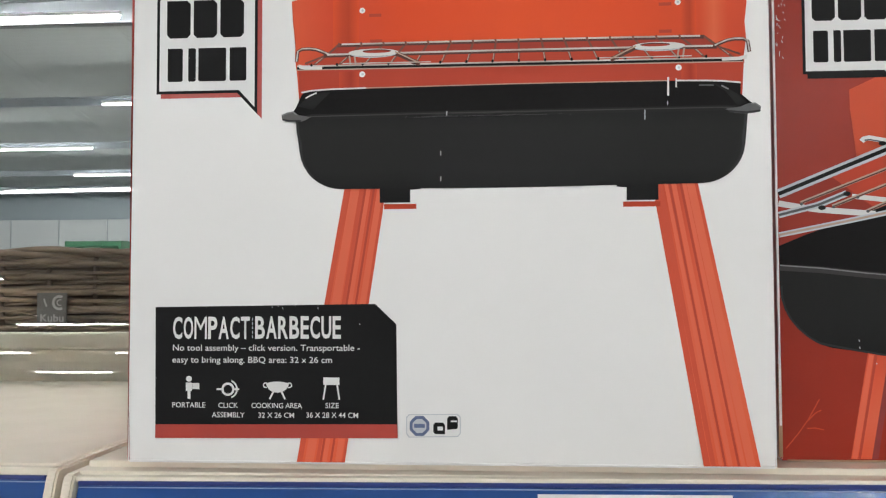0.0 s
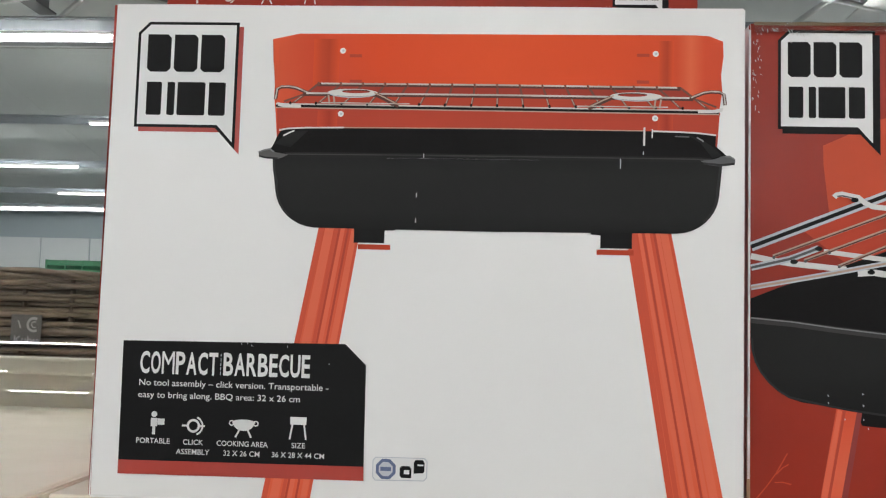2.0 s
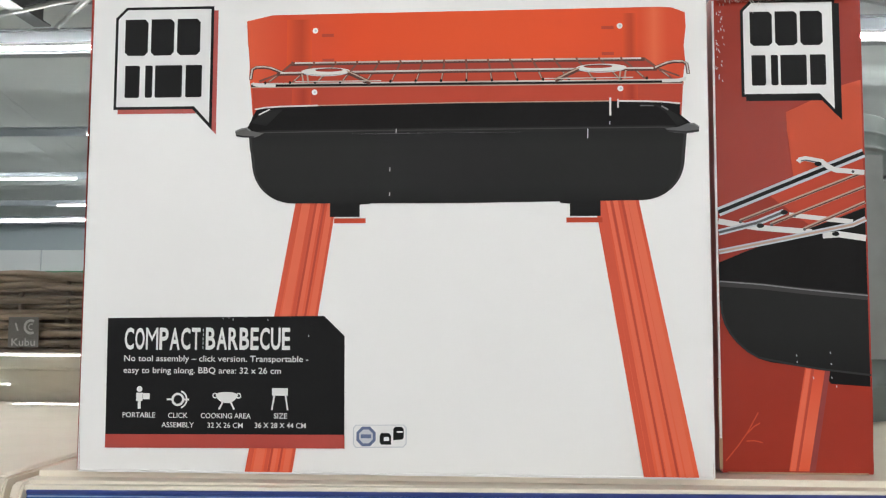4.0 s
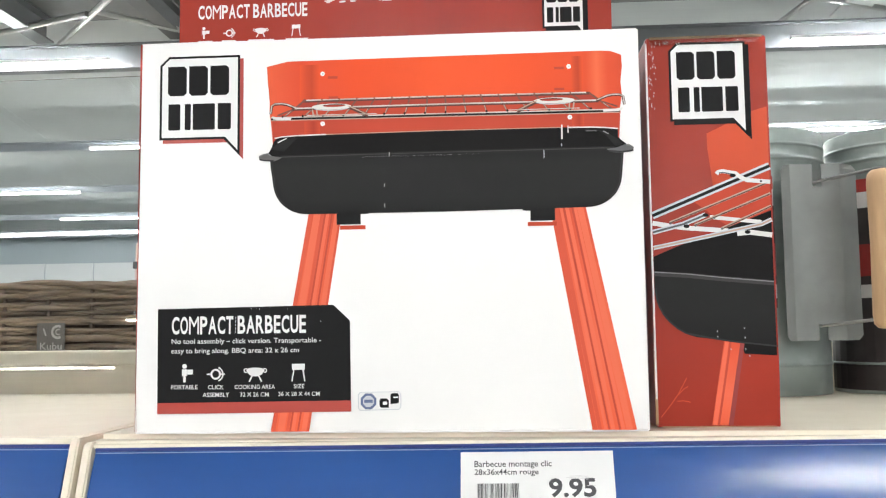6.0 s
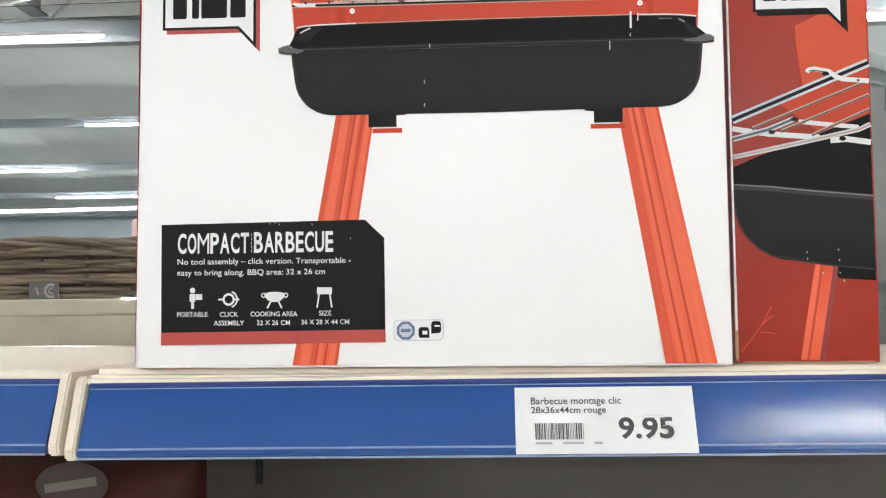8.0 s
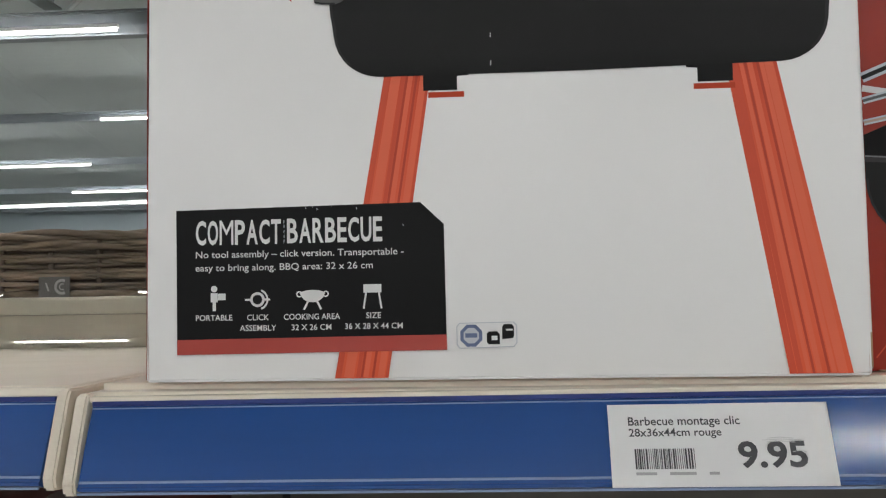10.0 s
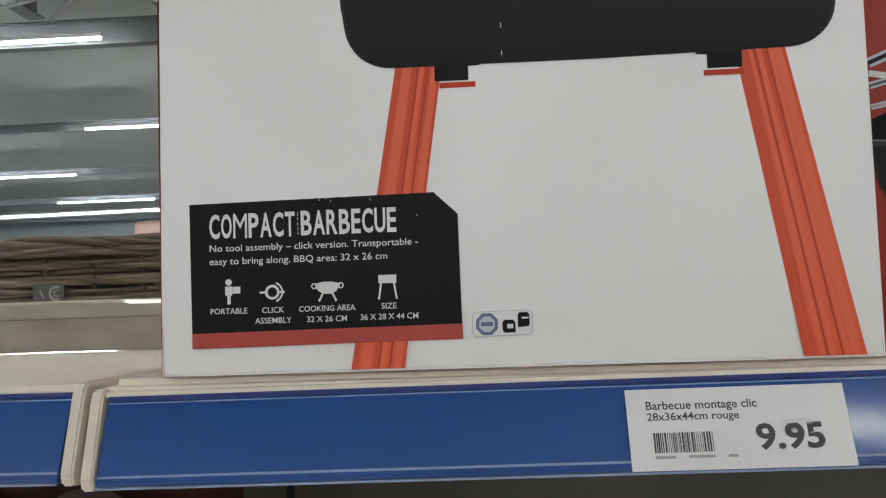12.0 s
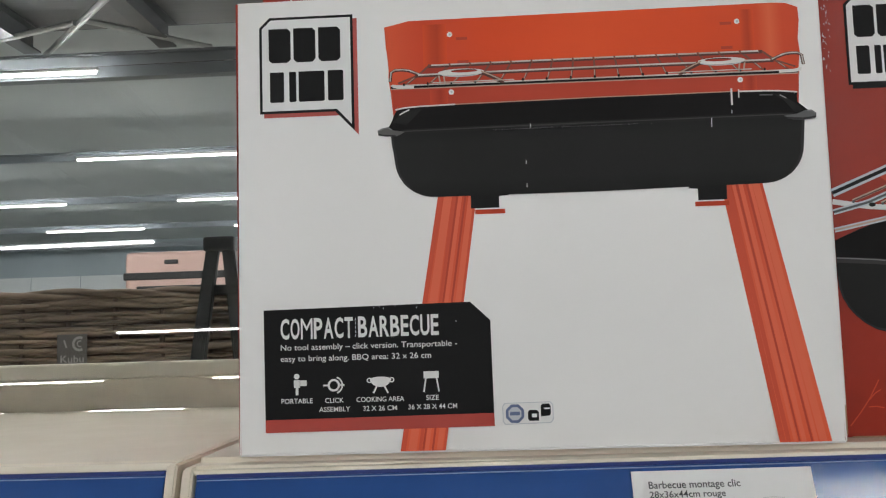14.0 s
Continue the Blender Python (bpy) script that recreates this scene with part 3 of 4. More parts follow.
def front_print(g):
    """The printed picture of the barbecue and its black panel on a white front."""
    # windshield
    left = [(0.100, 0.205), (0.0985, 0.222), (0.0972, 0.232), (0.0975, 0.242), (0.0960, 0.252), (0.0962, 0.259), (0.0952, 0.2655)]
    right = [(0.3525, 0.2665), (0.3528, 0.258), (0.3515, 0.247), (0.3522, 0.238), (0.3505, 0.226), (0.3495, 0.205)]
    ws = ink("windshield_print", left + [(0.111, 0.2690), (0.337, 0.2700), (0.345, 0.2695)] + right, 2, M_INK_ORANGE, g, "orange printed windshield")
    ink("fold", rect(0.1195, 0.1345, 0.2255, 0.2660), 3, M_FOLD, ws)
    ink("fold", rect(0.3165, 0.3250, 0.2255, 0.2665), 3, M_FOLD, ws)
    ink("under_rack_tone", [(0.1, 0.205), (0.3495, 0.205), (0.3508, 0.2255), (0.0992, 0.2255)], 3.5, M_INK_UNDER, ws)
    ink("fold", rect(0.1230, 0.1345, 0.207, 0.2255), 4, M_FOLD_LOW, ws)
    ink("fold", rect(0.3165, 0.3250, 0.207, 0.2255), 4, M_FOLD_LOW, ws)
    for x in (0.1365, 0.3150):
        for z in (0.2590, 0.2220):
            ink("rivet", arc(x, z, 0.0017, 0.0017, 0, 340, 13), 5, M_INK_WHITE, ws, "white rivet dot")
            ink("rivet_centre", arc(x + 0.0002, z, 0.0007, 0.0007, 0, 330, 8), 6, M_GREY_INK, ws)
    for x0, z in ((0.1405, 0.2552), (0.141, 0.2402), (0.3045, 0.2572), (0.3045, 0.2418)):
        ink("slot", rect(x0, x0 + 0.007, z, z + 0.0018), 5, M_LEG_DARK, ws)
    # wire rack
    rack = ink("rack_shade", [(0.1, 0.2239), (0.351, 0.2239), (0.351, 0.2258), (0.1, 0.2258)], 5, M_LEG_DARK, g)
    zf, zm, zb = 0.2270, 0.2335, 0.2393
    ink("rack_tone", [(0.1140, zm), (0.3360, zm), (0.3290, zb), (0.1230, zb)], 5.2, M_RACK_TONE, rack)
    ink("rack_tone", [(0.1010, zf), (0.3490, zf), (0.3360, zm), (0.1140, zm)], 5.2, M_RACK_TONE_LOW, rack)
    for k in range(17):
        xf = 0.1070 + 0.01488 * k
        xb = 0.2255 + (xf - 0.2255) * 0.863
        stroke("cross_wire", [(xf, zf - 0.0002), ((xf + xb) / 2 + 0.0003, zm - 0.0004), (xb, zb + 0.0004)], 0.0013, 6, M_CROSS, rack)
        stroke("cross_wire_glint", [(xf + (xb - xf) * 0.15, zf + 0.0018), (xf + (xb - xf) * 0.45, zm - 0.0006)], 0.0005, 6.5, M_WIRE_TAN, rack)
        if k < 16:
            ink("weld", arc(xf, zf + 0.0009, 0.0007, 0.0010, 0, 315, 7), 9, M_INK_BLACK, rack)
            stroke("weld_top", [(xb - 0.0003, zb + 0.0012), (xb + 0.0002, zb - 0.0010)], 0.0011, 9, M_CROSS, rack)
    for x0, x1, z, wd in ((0.1225, 0.3290, zb, 0.0021), (0.1140, 0.3360, zm, 0.0022)):
        stroke("long_wire", [(x0, z - 0.0003), ((x0 + x1) / 2, z), (x1, z - 0.0003)], wd, 7, M_WIRE_DARK, rack)
        stroke("long_wire_glint", [(x0 + 0.002, z + 0.0003), ((x0 + x1) / 2, z + 0.0006), (x1 - 0.002, z + 0.0003)], wd * 0.46, 8, M_WIRE_BRIGHT, rack)
    # front wire: white top, black core, grey foot
    for dz, wd, m, l in ((-0.0018, 0.0012, M_WIRE_TAN, 7), (-0.0010, 0.0015, M_INK_BLACK, 7.5), (0.0001, 0.0009, M_WIRE_BRIGHT, 8)):
        stroke("front_wire", [(0.0985, zf + dz + 0.0003), (0.225, zf + dz), (0.3505, zf + dz - 0.0003)], wd, l, m, rack)
    for s, xe in ((1, 0.0982), (-1, 0.3538)):
        pts = [(xe + s * 0.0190, zm + 0.0002), (xe + s * 0.0155, zm + 0.0018), (xe + s * 0.0120, zm + 0.0032), (xe + s * 0.0080, zm + 0.0039), (xe + s * 0.0032, zm + 0.0038), (xe + s * 0.0008, zm + 0.0024), (xe, zf + 0.0030)]
        stroke("end_loop", pts, 0.0020, 7.2, M_WIRE_DARK, rack)
        stroke("end_loop_glint", [(x, z + 0.0003) for x, z in pts], 0.0008, 8.2, M_WIRE_BRIGHT, rack)
        ink("end_corner", [(xe + s * 0.0012, zf + 0.0014), (xe + s * 0.0016, zf - 0.0008), (xe + s * 0.0050, zf - 0.0016), (xe + s * 0.0150, zf - 0.0018), (xe + s * 0.0150, zf), (xe + s * 0.0060, zf + 0.0003)], 8.4, M_WIRE_WHITE, rack)
        stroke("end_stay", [(xe + s * 0.0050, zf + 0.0018), (xe + s * 0.0160, zm - 0.0006)], 0.0011, 8.3, M_CROSS, rack)
    for cx, s in ((0.1430, 1), (0.3042, -1)):
        ink("grip_plate", arc(cx, 0.2344, 0.0145, 0.0022, 0, 350, 26), 9.2, M_WIRE_WHITE, rack)
        ink("grip_slot", arc(cx + s * 0.0020, 0.2350, 0.0082, 0.0009, 0, 350, 22), 9.5, M_RACK_TONE, rack)
        stroke("grip_slot_edge", arc(cx + s * 0.0020, 0.2350, 0.0082, 0.0009, 10, 170, 12), 0.0006, 9.7, M_WIRE_DARK, rack)
        stroke("grip_underside", arc(cx, 0.2343, 0.0138, 0.0026, 200, 340, 14), 0.0006, 9.6, M_GREY_INK, rack)
        leg = [(cx + s * 0.0125, 0.2340), (cx + s * 0.0185, 0.2312), (cx + s * 0.0240, 0.2284), (cx + s * 0.0268, 0.2272)]
        stroke("grip_leg", leg, 0.0026, 9, M_WIRE_DARK, rack)
        stroke("grip_leg_glint", [(x, z + 0.0006) for x, z in leg], 0.0008, 9.5, M_WIRE_TAN, rack)
        stroke("grip_foot", [(cx + s * 0.0225, 0.2272), (cx + s * 0.0240, 0.2300)], 0.0014, 9.1, M_WIRE_DARK, rack)
        stroke("grip_bar", [(cx - s * 0.0180, 0.2284), (cx + s * 0.0330, 0.2283)], 0.0006, 9.4, M_WIRE_BRIGHT, rack)
        for d in (0.0110, 0.0140):
            stroke("grip_post", [(cx - s * d, 0.2328), (cx - s * (d - 0.0008), 0.2276)], 0.0010, 9.3, M_WIRE_TAN, rack)
    # legs
    for k, (tl, tr, bl, br) in enumerate(((0.1265, 0.1505, 0.0990, 0.1265), (0.2995, 0.3245, 0.3255, 0.3560))):
        leg = ink("leg_print", [(bl, 0.0012), (br, 0.0012), (tr, 0.158), (tl, 0.158)], 1, M_LEG, g, "red printed barbecue leg")
        ribs = ((0.06, 0.0030, M_LEG_SHADE), (0.26, 0.0050, M_LEG_LIGHT), (0.43, 0.0020, M_LEG_SHADE), (0.50, 0.0012, M_LEG_DARK), (0.58, 0.0024, M_LEG_LIGHT), (0.71, 0.0012, M_LEG_DARK), (0.86, 0.0034, M_LEG_LIGHT), (0.97, 0.0014, M_LEG_SHADE))
        if k:
            ribs = ((0.06, 0.0032, M_LEG_SHADE), (0.17, 0.0026, M_LEG_SHADE), (0.30, 0.0020, M_LEG_LIGHT), (0.38, 0.0012, M_LEG_DARK), (0.47, 0.0026, M_LEG_LIGHT), (0.62, 0.0013, M_LEG_DARK), (0.70, 0.0022, M_LEG_LIGHT), (0.84, 0.0044, M_LEG_LIGHT))
        for f2, wd, m in ribs:
            stroke("leg_groove", [(bl + (br - bl) * f2, 0.0014), (tl + (tr - tl) * f2, 0.1578)], wd, 2, m, leg)
    for x0, x1, t0, t1 in ((0.1465, 0.1640, 0.1490, 0.1675), (0.2855, 0.3030, 0.2835, 0.3040)):
        ink("clip", [(x0, 0.148), (x1, 0.148), (x1, 0.157), (x0, 0.157)], 3, M_INK_BLACK, g)
        ink("clip_tab", [(t0, 0.1443), (t1, 0.1443), (t1, 0.1472), (t0, 0.1472)], 2.5, M_INK_ORANGE_DARK, g)
    ink("clip_top", [(0.154, 0.1548), (0.170, 0.1555), (0.170, 0.157), (0.154, 0.157)], 2.6, M_INK_BLACK, g)
    ink("clip_top", [(0.280, 0.1555), (0.292, 0.1548), (0.292, 0.157), (0.280, 0.157)], 2.6, M_INK_BLACK, g)
    # pan
    def corner(sx, cx, cz, rx, rz, a0, a1, n=9):
        return arc(cx, cz, rx * sx, rz, a0, a1, n)
    left_curve = [(0.0978, 0.1965), (0.0985, 0.188)] + corner(1, 0.1245, 0.1800, 0.0245, 0.0240, 175, 268)
    right_curve = list(reversed(corner(-1, 0.3265, 0.1805, 0.0243, 0.0235, 175, 268))) + [(0.3518, 0.190), (0.3525, 0.1975)]
    pan = ink("pan_print", left_curve + [(0.225, 0.1558)] + right_curve, 7, M_PAN, g, "black printed barbecue pan")
    stroke("pan_edge_tone", [(x + 0.0008, z) for x, z in left_curve[:8]], 0.0013, 7.6, M_EDGE_TONE, pan)
    stroke("pan_edge_tone", [(x - 0.0010, z) for x, z in right_curve[4:]], 0.0013, 7.6, M_EDGE_TONE, pan)
    ink("pan_inside", [(0.0955, 0.1985), (0.0964, 0.2010), (0.0987, 0.2041), (0.0996, 0.2074), (0.1020, 0.2115), (0.1065, 0.2128), (0.1165, 0.2134), (0.225, 0.2144), (0.3153, 0.2146), (0.3385, 0.2138), (0.3488, 0.2127), (0.3486, 0.2066), (0.3525, 0.2014), (0.3566, 0.2010), (0.3592, 0.1975), (0.225, 0.1972), (0.1055, 0.1970)], 8, M_PAN_IN, pan)
    ink("pan_inside_side", [(0.3330, 0.2128), (0.3400, 0.2108), (0.3475, 0.2060), (0.3520, 0.2016), (0.3470, 0.1998), (0.3400, 0.2085)], 8.5, M_PAN, pan)
    ink("pan_inside_side", [(0.0990, 0.2040), (0.1035, 0.2085), (0.1110, 0.2115), (0.1180, 0.2120), (0.1080, 0.2020)], 8.5, M_PAN, pan)
    stroke("pan_back_edge", [(0.1388, 0.2140), (0.225, 0.2147), (0.3090, 0.2147)], 0.0006, 9, M_WIRE_TAN, pan)
    stroke("pan_back_glint", [(0.1012, 0.2120), (0.1065, 0.2130), (0.1165, 0.2136), (0.1388, 0.2140)], 0.0009, 9.5, M_WIRE_WHITE, pan)
    stroke("pan_back_glint", [(0.3134, 0.2146), (0.3300, 0.2143), (0.3385, 0.2139), (0.3488, 0.2128)], 0.0009, 9.5, M_WIRE_WHITE, pan)
    stroke("pan_corner_glint", [(0.1036, 0.2087), (0.1066, 0.2103), (0.1100, 0.2118)], 0.0008, 9.6, M_WIRE_WHITE, pan)
    stroke("pan_corner_glint", [(0.3382, 0.2114), (0.3420, 0.2092)], 0.0008, 9.6, M_RIM_PALE, pan)
    stroke("pan_gleam", [(0.326, 0.2118), (0.334, 0.2116)], 0.0007, 9.6, M_RIM, pan)
    # rounded lip with its turned-out ends
    lip = [(0.1010, 0.1966), (0.1067, 0.1978), (0.1846, 0.1984), (0.3373, 0.1988), (0.3460, 0.1984)]
    stroke("pan_rim", lip, 0.0030, 9.5, M_PAN, pan)
    stroke("pan_rim_light", [(x, z + 0.0003) for x, z in lip], 0.0006, 10, M_RIM_DIM, pan)
    ink("rim_end", [(0.0896, 0.1993), (0.0900, 0.1964), (0.0935, 0.1954), (0.1008, 0.1950), (0.1040, 0.1962), (0.1067, 0.1978), (0.0995, 0.1990), (0.0964, 0.2013), (0.0930, 0.2006)], 10.5, M_RIM_END, pan)
    stroke("rim_end_light", [(0.0899, 0.1990), (0.0930, 0.2003), (0.0962, 0.2009), (0.0985, 0.1993)], 0.0008, 11, M_RIM_PALE, pan)
    stroke("rim_end_dark", [(0.0902, 0.1966), (0.0940, 0.1958), (0.1010, 0.1955)], 0.0010, 11, M_EDGE_TONE, pan)
    ink("rim_end", [(0.3528, 0.2012), (0.3566, 0.2014), (0.3594, 0.1994), (0.3592, 0.1966), (0.3560, 0.1957), (0.3515, 0.1953), (0.3450, 0.1958), (0.3400, 0.1982), (0.3480, 0.1992)], 10.5, M_RIM, pan)
    stroke("rim_end_light", [(0.3540, 0.2008), (0.3568, 0.2008), (0.3590, 0.1992)], 0.0006, 11, M_RIM_PALE, pan)
    stroke("rim_end_dark", [(0.3420, 0.1968), (0.3515, 0.1960), (0.3590, 0.1968)], 0.0012, 11, M_EDGE_TONE, pan)
    for x, z0, z1, wd, m in ((0.1815, 0.1600, 0.1625, 0.0004, M_WIRE_WHITE), (0.1815, 0.1745, 0.1770, 0.0004, M_WIRE_WHITE), (0.1850, 0.1972, 0.1996, 0.0005, M_WIRE_WHITE), (0.3090, 0.2062, 0.2166, 0.0011, M_WIRE_WHITE), (0.3086, 0.2010, 0.2030, 0.0004, M_GREY_INK), (0.3134, 0.2107, 0.2158, 0.0007, M_WIRE_WHITE), (0.2960, 0.1930, 0.1985, 0.0005, M_GREY_INK)):
        stroke("seam_fleck", [(x, z0), (x + 0.0001, z1)], wd, 11.5, m, pan)
    # black panel
    pl = ink("info_panel", [(0.0165, 0.0215), (0.1565, 0.0225), (0.1560, 0.0790), (0.1440, 0.0905), (0.0160, 0.0890)], 4, M_INK_BLACK, g, "black printed product panel")
    ink("panel_band", [(0.0165, 0.0140), (0.1567, 0.0150), (0.1565, 0.0228), (0.0165, 0.0218)], 4.5, M_INK_RED, pl, "red band")
    tall_title("COMPACT", (0.92, 0.94, 1.22, 0.9, 1.0, 0.92, 0.86), 0.0265, 0.0715, 0.0706, 0.0834, 6, M_INK_CREAM, pl, 0.022)
    tall_title("BARBECUE", (0.92, 1.0, 0.94, 0.92, 0.78, 0.92, 0.92, 0.78), 0.0747, 0.1243, 0.0708, 0.0836, 6, M_INK_CREAM, pl, 0.022)
    lettering("text_line", "No tool assembly \u2013 click version. Transportable -", 0.0265, 0.1352, 0.0628, 0.0674, 6, M_INK_CREAM, pl, 0.003)
    lettering("text_line", "easy to bring along. BBQ area: 32 x 26 cm", 0.0263, 0.1192, 0.0560, 0.0606, 6, M_INK_CREAM, pl, 0.003)
    for s, x0, x1, z0 in (("PORTABLE", 0.0265, 0.0458, 0.0315), ("CLICK", 0.0535, 0.0650, 0.0314), ("ASSEMBLY", 0.0497, 0.0688, 0.0260), ("COOKING AREA", 0.0728, 0.1020, 0.0314), ("32 X 26 CM", 0.0768, 0.0975, 0.0260), ("SIZE", 0.1155, 0.1232, 0.0316), ("36 X 28 X 44 CM", 0.1045, 0.1342, 0.0262)):
        lettering("caption", s, x0, x1, z0, z0 + 0.0030, 6, M_INK_CREAM, pl, 0.005)
    icon_row(pl, 0, 0.0365, 0.0132, 6, (0.0375, 0.0590, 0.0878, 0.1190))
    for k in range(5):
        stroke("crease", [(0.0731 + 0.0001 * (k % 2), 0.0712 + 0.0025 * k), (0.0732, 0.0728 + 0.0025 * k)], 0.00035, 7, M_GREY_INK, pl)
    for x, z in ((0.0845, 0.0893), (0.0880, 0.0898), (0.0905, 0.0886), (0.1110, 0.0885), (0.1350, 0.0795), (0.0980, 0.0901)):
        stroke("fleck", [(x, z), (x + 0.0002, z - 0.0009)], 0.00035, 7, M_GREY_INK, pl)
    # test seals
    bd = ink("test_seal", [(0.1615, 0.0175), (0.1630, 0.0155), (0.1905, 0.0160), (0.1922, 0.0180), (0.1922, 0.0270), (0.1905, 0.0288), (0.1630, 0.0285), (0.1615, 0.0268)], 3, M_GREY_INK, g, "small printed test seals")
    ink("seal_face", [(0.1620, 0.0178), (0.1633, 0.0160), (0.1902, 0.0165), (0.1917, 0.0182), (0.1917, 0.0268), (0.1902, 0.0284), (0.1633, 0.0281), (0.1620, 0.0266)], 4, M_INK_WHITE, bd)
    ink("octagon", arc(0.1690, 0.0220, 0.0060, 0.0060, 22.5, 337.5, 7), 5, M_BLUE_INK, bd)
    ink("octagon_core", arc(0.1690, 0.0220, 0.0042, 0.0042, 22.5, 337.5, 7), 6, M_GREY_INK, bd)
    ink("octagon_bar", rect(0.1660, 0.1720, 0.0210, 0.0232), 7, M_BLUE_INK, bd)
    ink("seal_block", [(0.1768, 0.0188), (0.1778, 0.0175), (0.1834, 0.0175), (0.1834, 0.0225), (0.1822, 0.0240), (0.1778, 0.0240), (0.1768, 0.0228)], 5, M_INK_BLACK, bd)
    ink("seal_slit", rect(0.1792, 0.1822, 0.0196, 0.0218), 6, M_INK_WHITE, bd)
    ink("seal_block", [(0.1846, 0.0200), (0.1900, 0.0205), (0.1906, 0.0216), (0.1906, 0.0262), (0.1896, 0.0276), (0.1856, 0.0276), (0.1846, 0.0262)], 5, M_INK_BLACK, bd)
    ink("seal_slit", rect(0.1866, 0.1900, 0.0243, 0.0252), 6, M_INK_WHITE, bd)


main = carton("barbecue_box", "white barbecue carton with a printed red grill, standing on the shelf")
main.matrix_basis = pose(0, 0, SHELF + 0.0005)
bubble(main, 0.0152, 0.2000, 0.0600, 0.0752, 1)
front_print(main)
ink("red_margin", [(0.0001, 0.0015), (0.0004, 0.0015), (0.0004, 0.1900), (0.0016, BH - 0.0008), (0.0001, BH - 0.0008)], 1, M_CARD_RED, main, "red side print creeping round the corner")

# two more cartons stand behind it and carry one that lies flat
for k in range(2):
    g = carton("barbecue_box", "white barbecue carton standing behind the front one")
    g.matrix_basis = pose(0.001 - 0.003 * k, 0.0975 + 0.095 * k, SHELF + 0.0005)
lying = carton("barbecue_box", "red-sided barbecue carton lying flat on the standing ones")
lying.matrix_basis = pose(-0.0065, 0.1005, SHELF + BH + 0.0022 + BD, -90, 0, 0)
side = part("side_panel", flat_bm(rect(0.001, BW - 0.001, 0.001, BD - 0.001), 1), M_CARD_RED, lying, "red printed long side")
side.matrix_basis = pose(0, BD, 0, 90, 0, 0)
tall_title("COMPACT", (0.92, 0.94, 1.22, 0.9, 1.0, 0.92, 0.86), 0.0165, 0.0610, 0.0500, 0.0620, 3, M_INK_CREAM, side, 0.022)
tall_title("BARBECUE", (0.92, 1.0, 0.94, 0.92, 0.78, 0.92, 0.92, 0.78), 0.0640, 0.1105, 0.0500, 0.0620, 3, M_INK_CREAM, side, 0.022)
icon_row(side, 0.0, 0.0330, 0.0105, 3, (0.0225, 0.0435, 0.0705, 0.1010))
for x0, x1 in ((0.0165, 0.029), (0.037, 0.049), (0.060, 0.082), (0.092, 0.111)):
    ink("caption_bar", rect(x0, x1, 0.0295, 0.0312), 3, M_INK_CREAM, side)
random.seed(4)
for k in range(46):
    x = 0.120 + 0.115 * random.random()
    z = 0.060 + 0.010 * random.random()
    ink("small_print_bar", rect(x, x + 0.002 + 0.006 * random.random(), z, z + 0.0011), 3 + k * 0.02, M_INK_CREAM, side)
bubble(side, 0.308, 0.0240, 0.0350, 0.050, 2, shade=True, shade_mat=M_INK_BLACK)

# carton turned end-on, its narrow red side to the front
turned = carton("barbecue_box", "barbecue carton turned end-on, showing its glossy red side")
turned.matrix_basis = pose(0.3739 + BD, 0.027, SHELF + 0.0005, 0, 0, 90)
end = part("end_panel", flat_bm(rect(0.0012, BD - 0.0012, 0.0012, BH - 0.0012), 1), M_CARD_RED, turned, "glossy red printed end")
# the end faces along the carton's own -x
end.matrix_basis = pose(0, BD, 0, 0, 0, -90)
ink("windshield_print", [(0.0866, 0.2323), (0.0716, 0.2281), (0.0560, 0.2195), (0.0425, 0.2133), (0.0427, 0.2020), (0.0440, 0.1920), (0.0460, 0.1722), (0.0866, 0.1880)], 2, M_INK_ORANGE_FLAT, end)
ink("windshield_low", [(0.0300, 0.1640), (0.0866, 0.1870), (0.0866, 0.1560), (0.0560, 0.1440)], 2.5, M_RACK_TONE_LOW, end)
ink("pan_shadow", [(0.0600, 0.0600), (0.0866, 0.0580), (0.0866, 0.0505), (0.0640, 0.0520)], 2.3, M_PAN_IN, end)
ink("leg_shadow", [(0.0505, 0.0015), (0.0540, 0.0015), (0.0640, 0.0600), (0.0605, 0.0600)], 2.6, M_LABEL_RED, end)
ink("leg_print", [(0.0390, 0.0015), (0.0505, 0.0015), (0.0612, 0.0610), (0.0497, 0.0620)], 3, M_LEG, end)
stroke("leg_groove", [(0.0436, 0.0016), (0.0541, 0.0605)], 0.0015, 4, M_LEG_DARK, end)
stroke("leg_groove", [(0.0410, 0.0016), (0.0515, 0.0605)], 0.0026, 4, M_LEG_LIGHT, end)
pe = ink("pan_print", [(0.0012, 0.1230), (0.0168, 0.1296), (0.0315, 0.1350), (0.0450, 0.1390), (0.0554, 0.1437), (0.0700, 0.1490), (0.0866, 0.1555), (0.0866, 0.0566), (0.0570, 0.0601), (0.0412, 0.0628), (0.0300, 0.0643), (0.0231, 0.0664), (0.0170, 0.0700), (0.0113, 0.0751), (0.0070, 0.0805), (0.0036, 0.0864), (0.0018, 0.0930), (0.0012, 0.1000)], 5, M_PAN, end, "black printed barbecue pan")
ink("pan_inside", [(0.0012, 0.1228), (0.0168, 0.1292), (0.0315, 0.1346), (0.0554, 0.1432), (0.0866, 0.1550), (0.0866, 0.1040), (0.0486, 0.1078), (0.0012, 0.1120)], 6, M_PAN_IN, pe)
stroke("pan_rim", [(0.0012, 0.1106), (0.0250, 0.1090), (0.0486, 0.1063), (0.0866, 0.1026)], 0.0036, 7, M_RIM_DIM, pe)
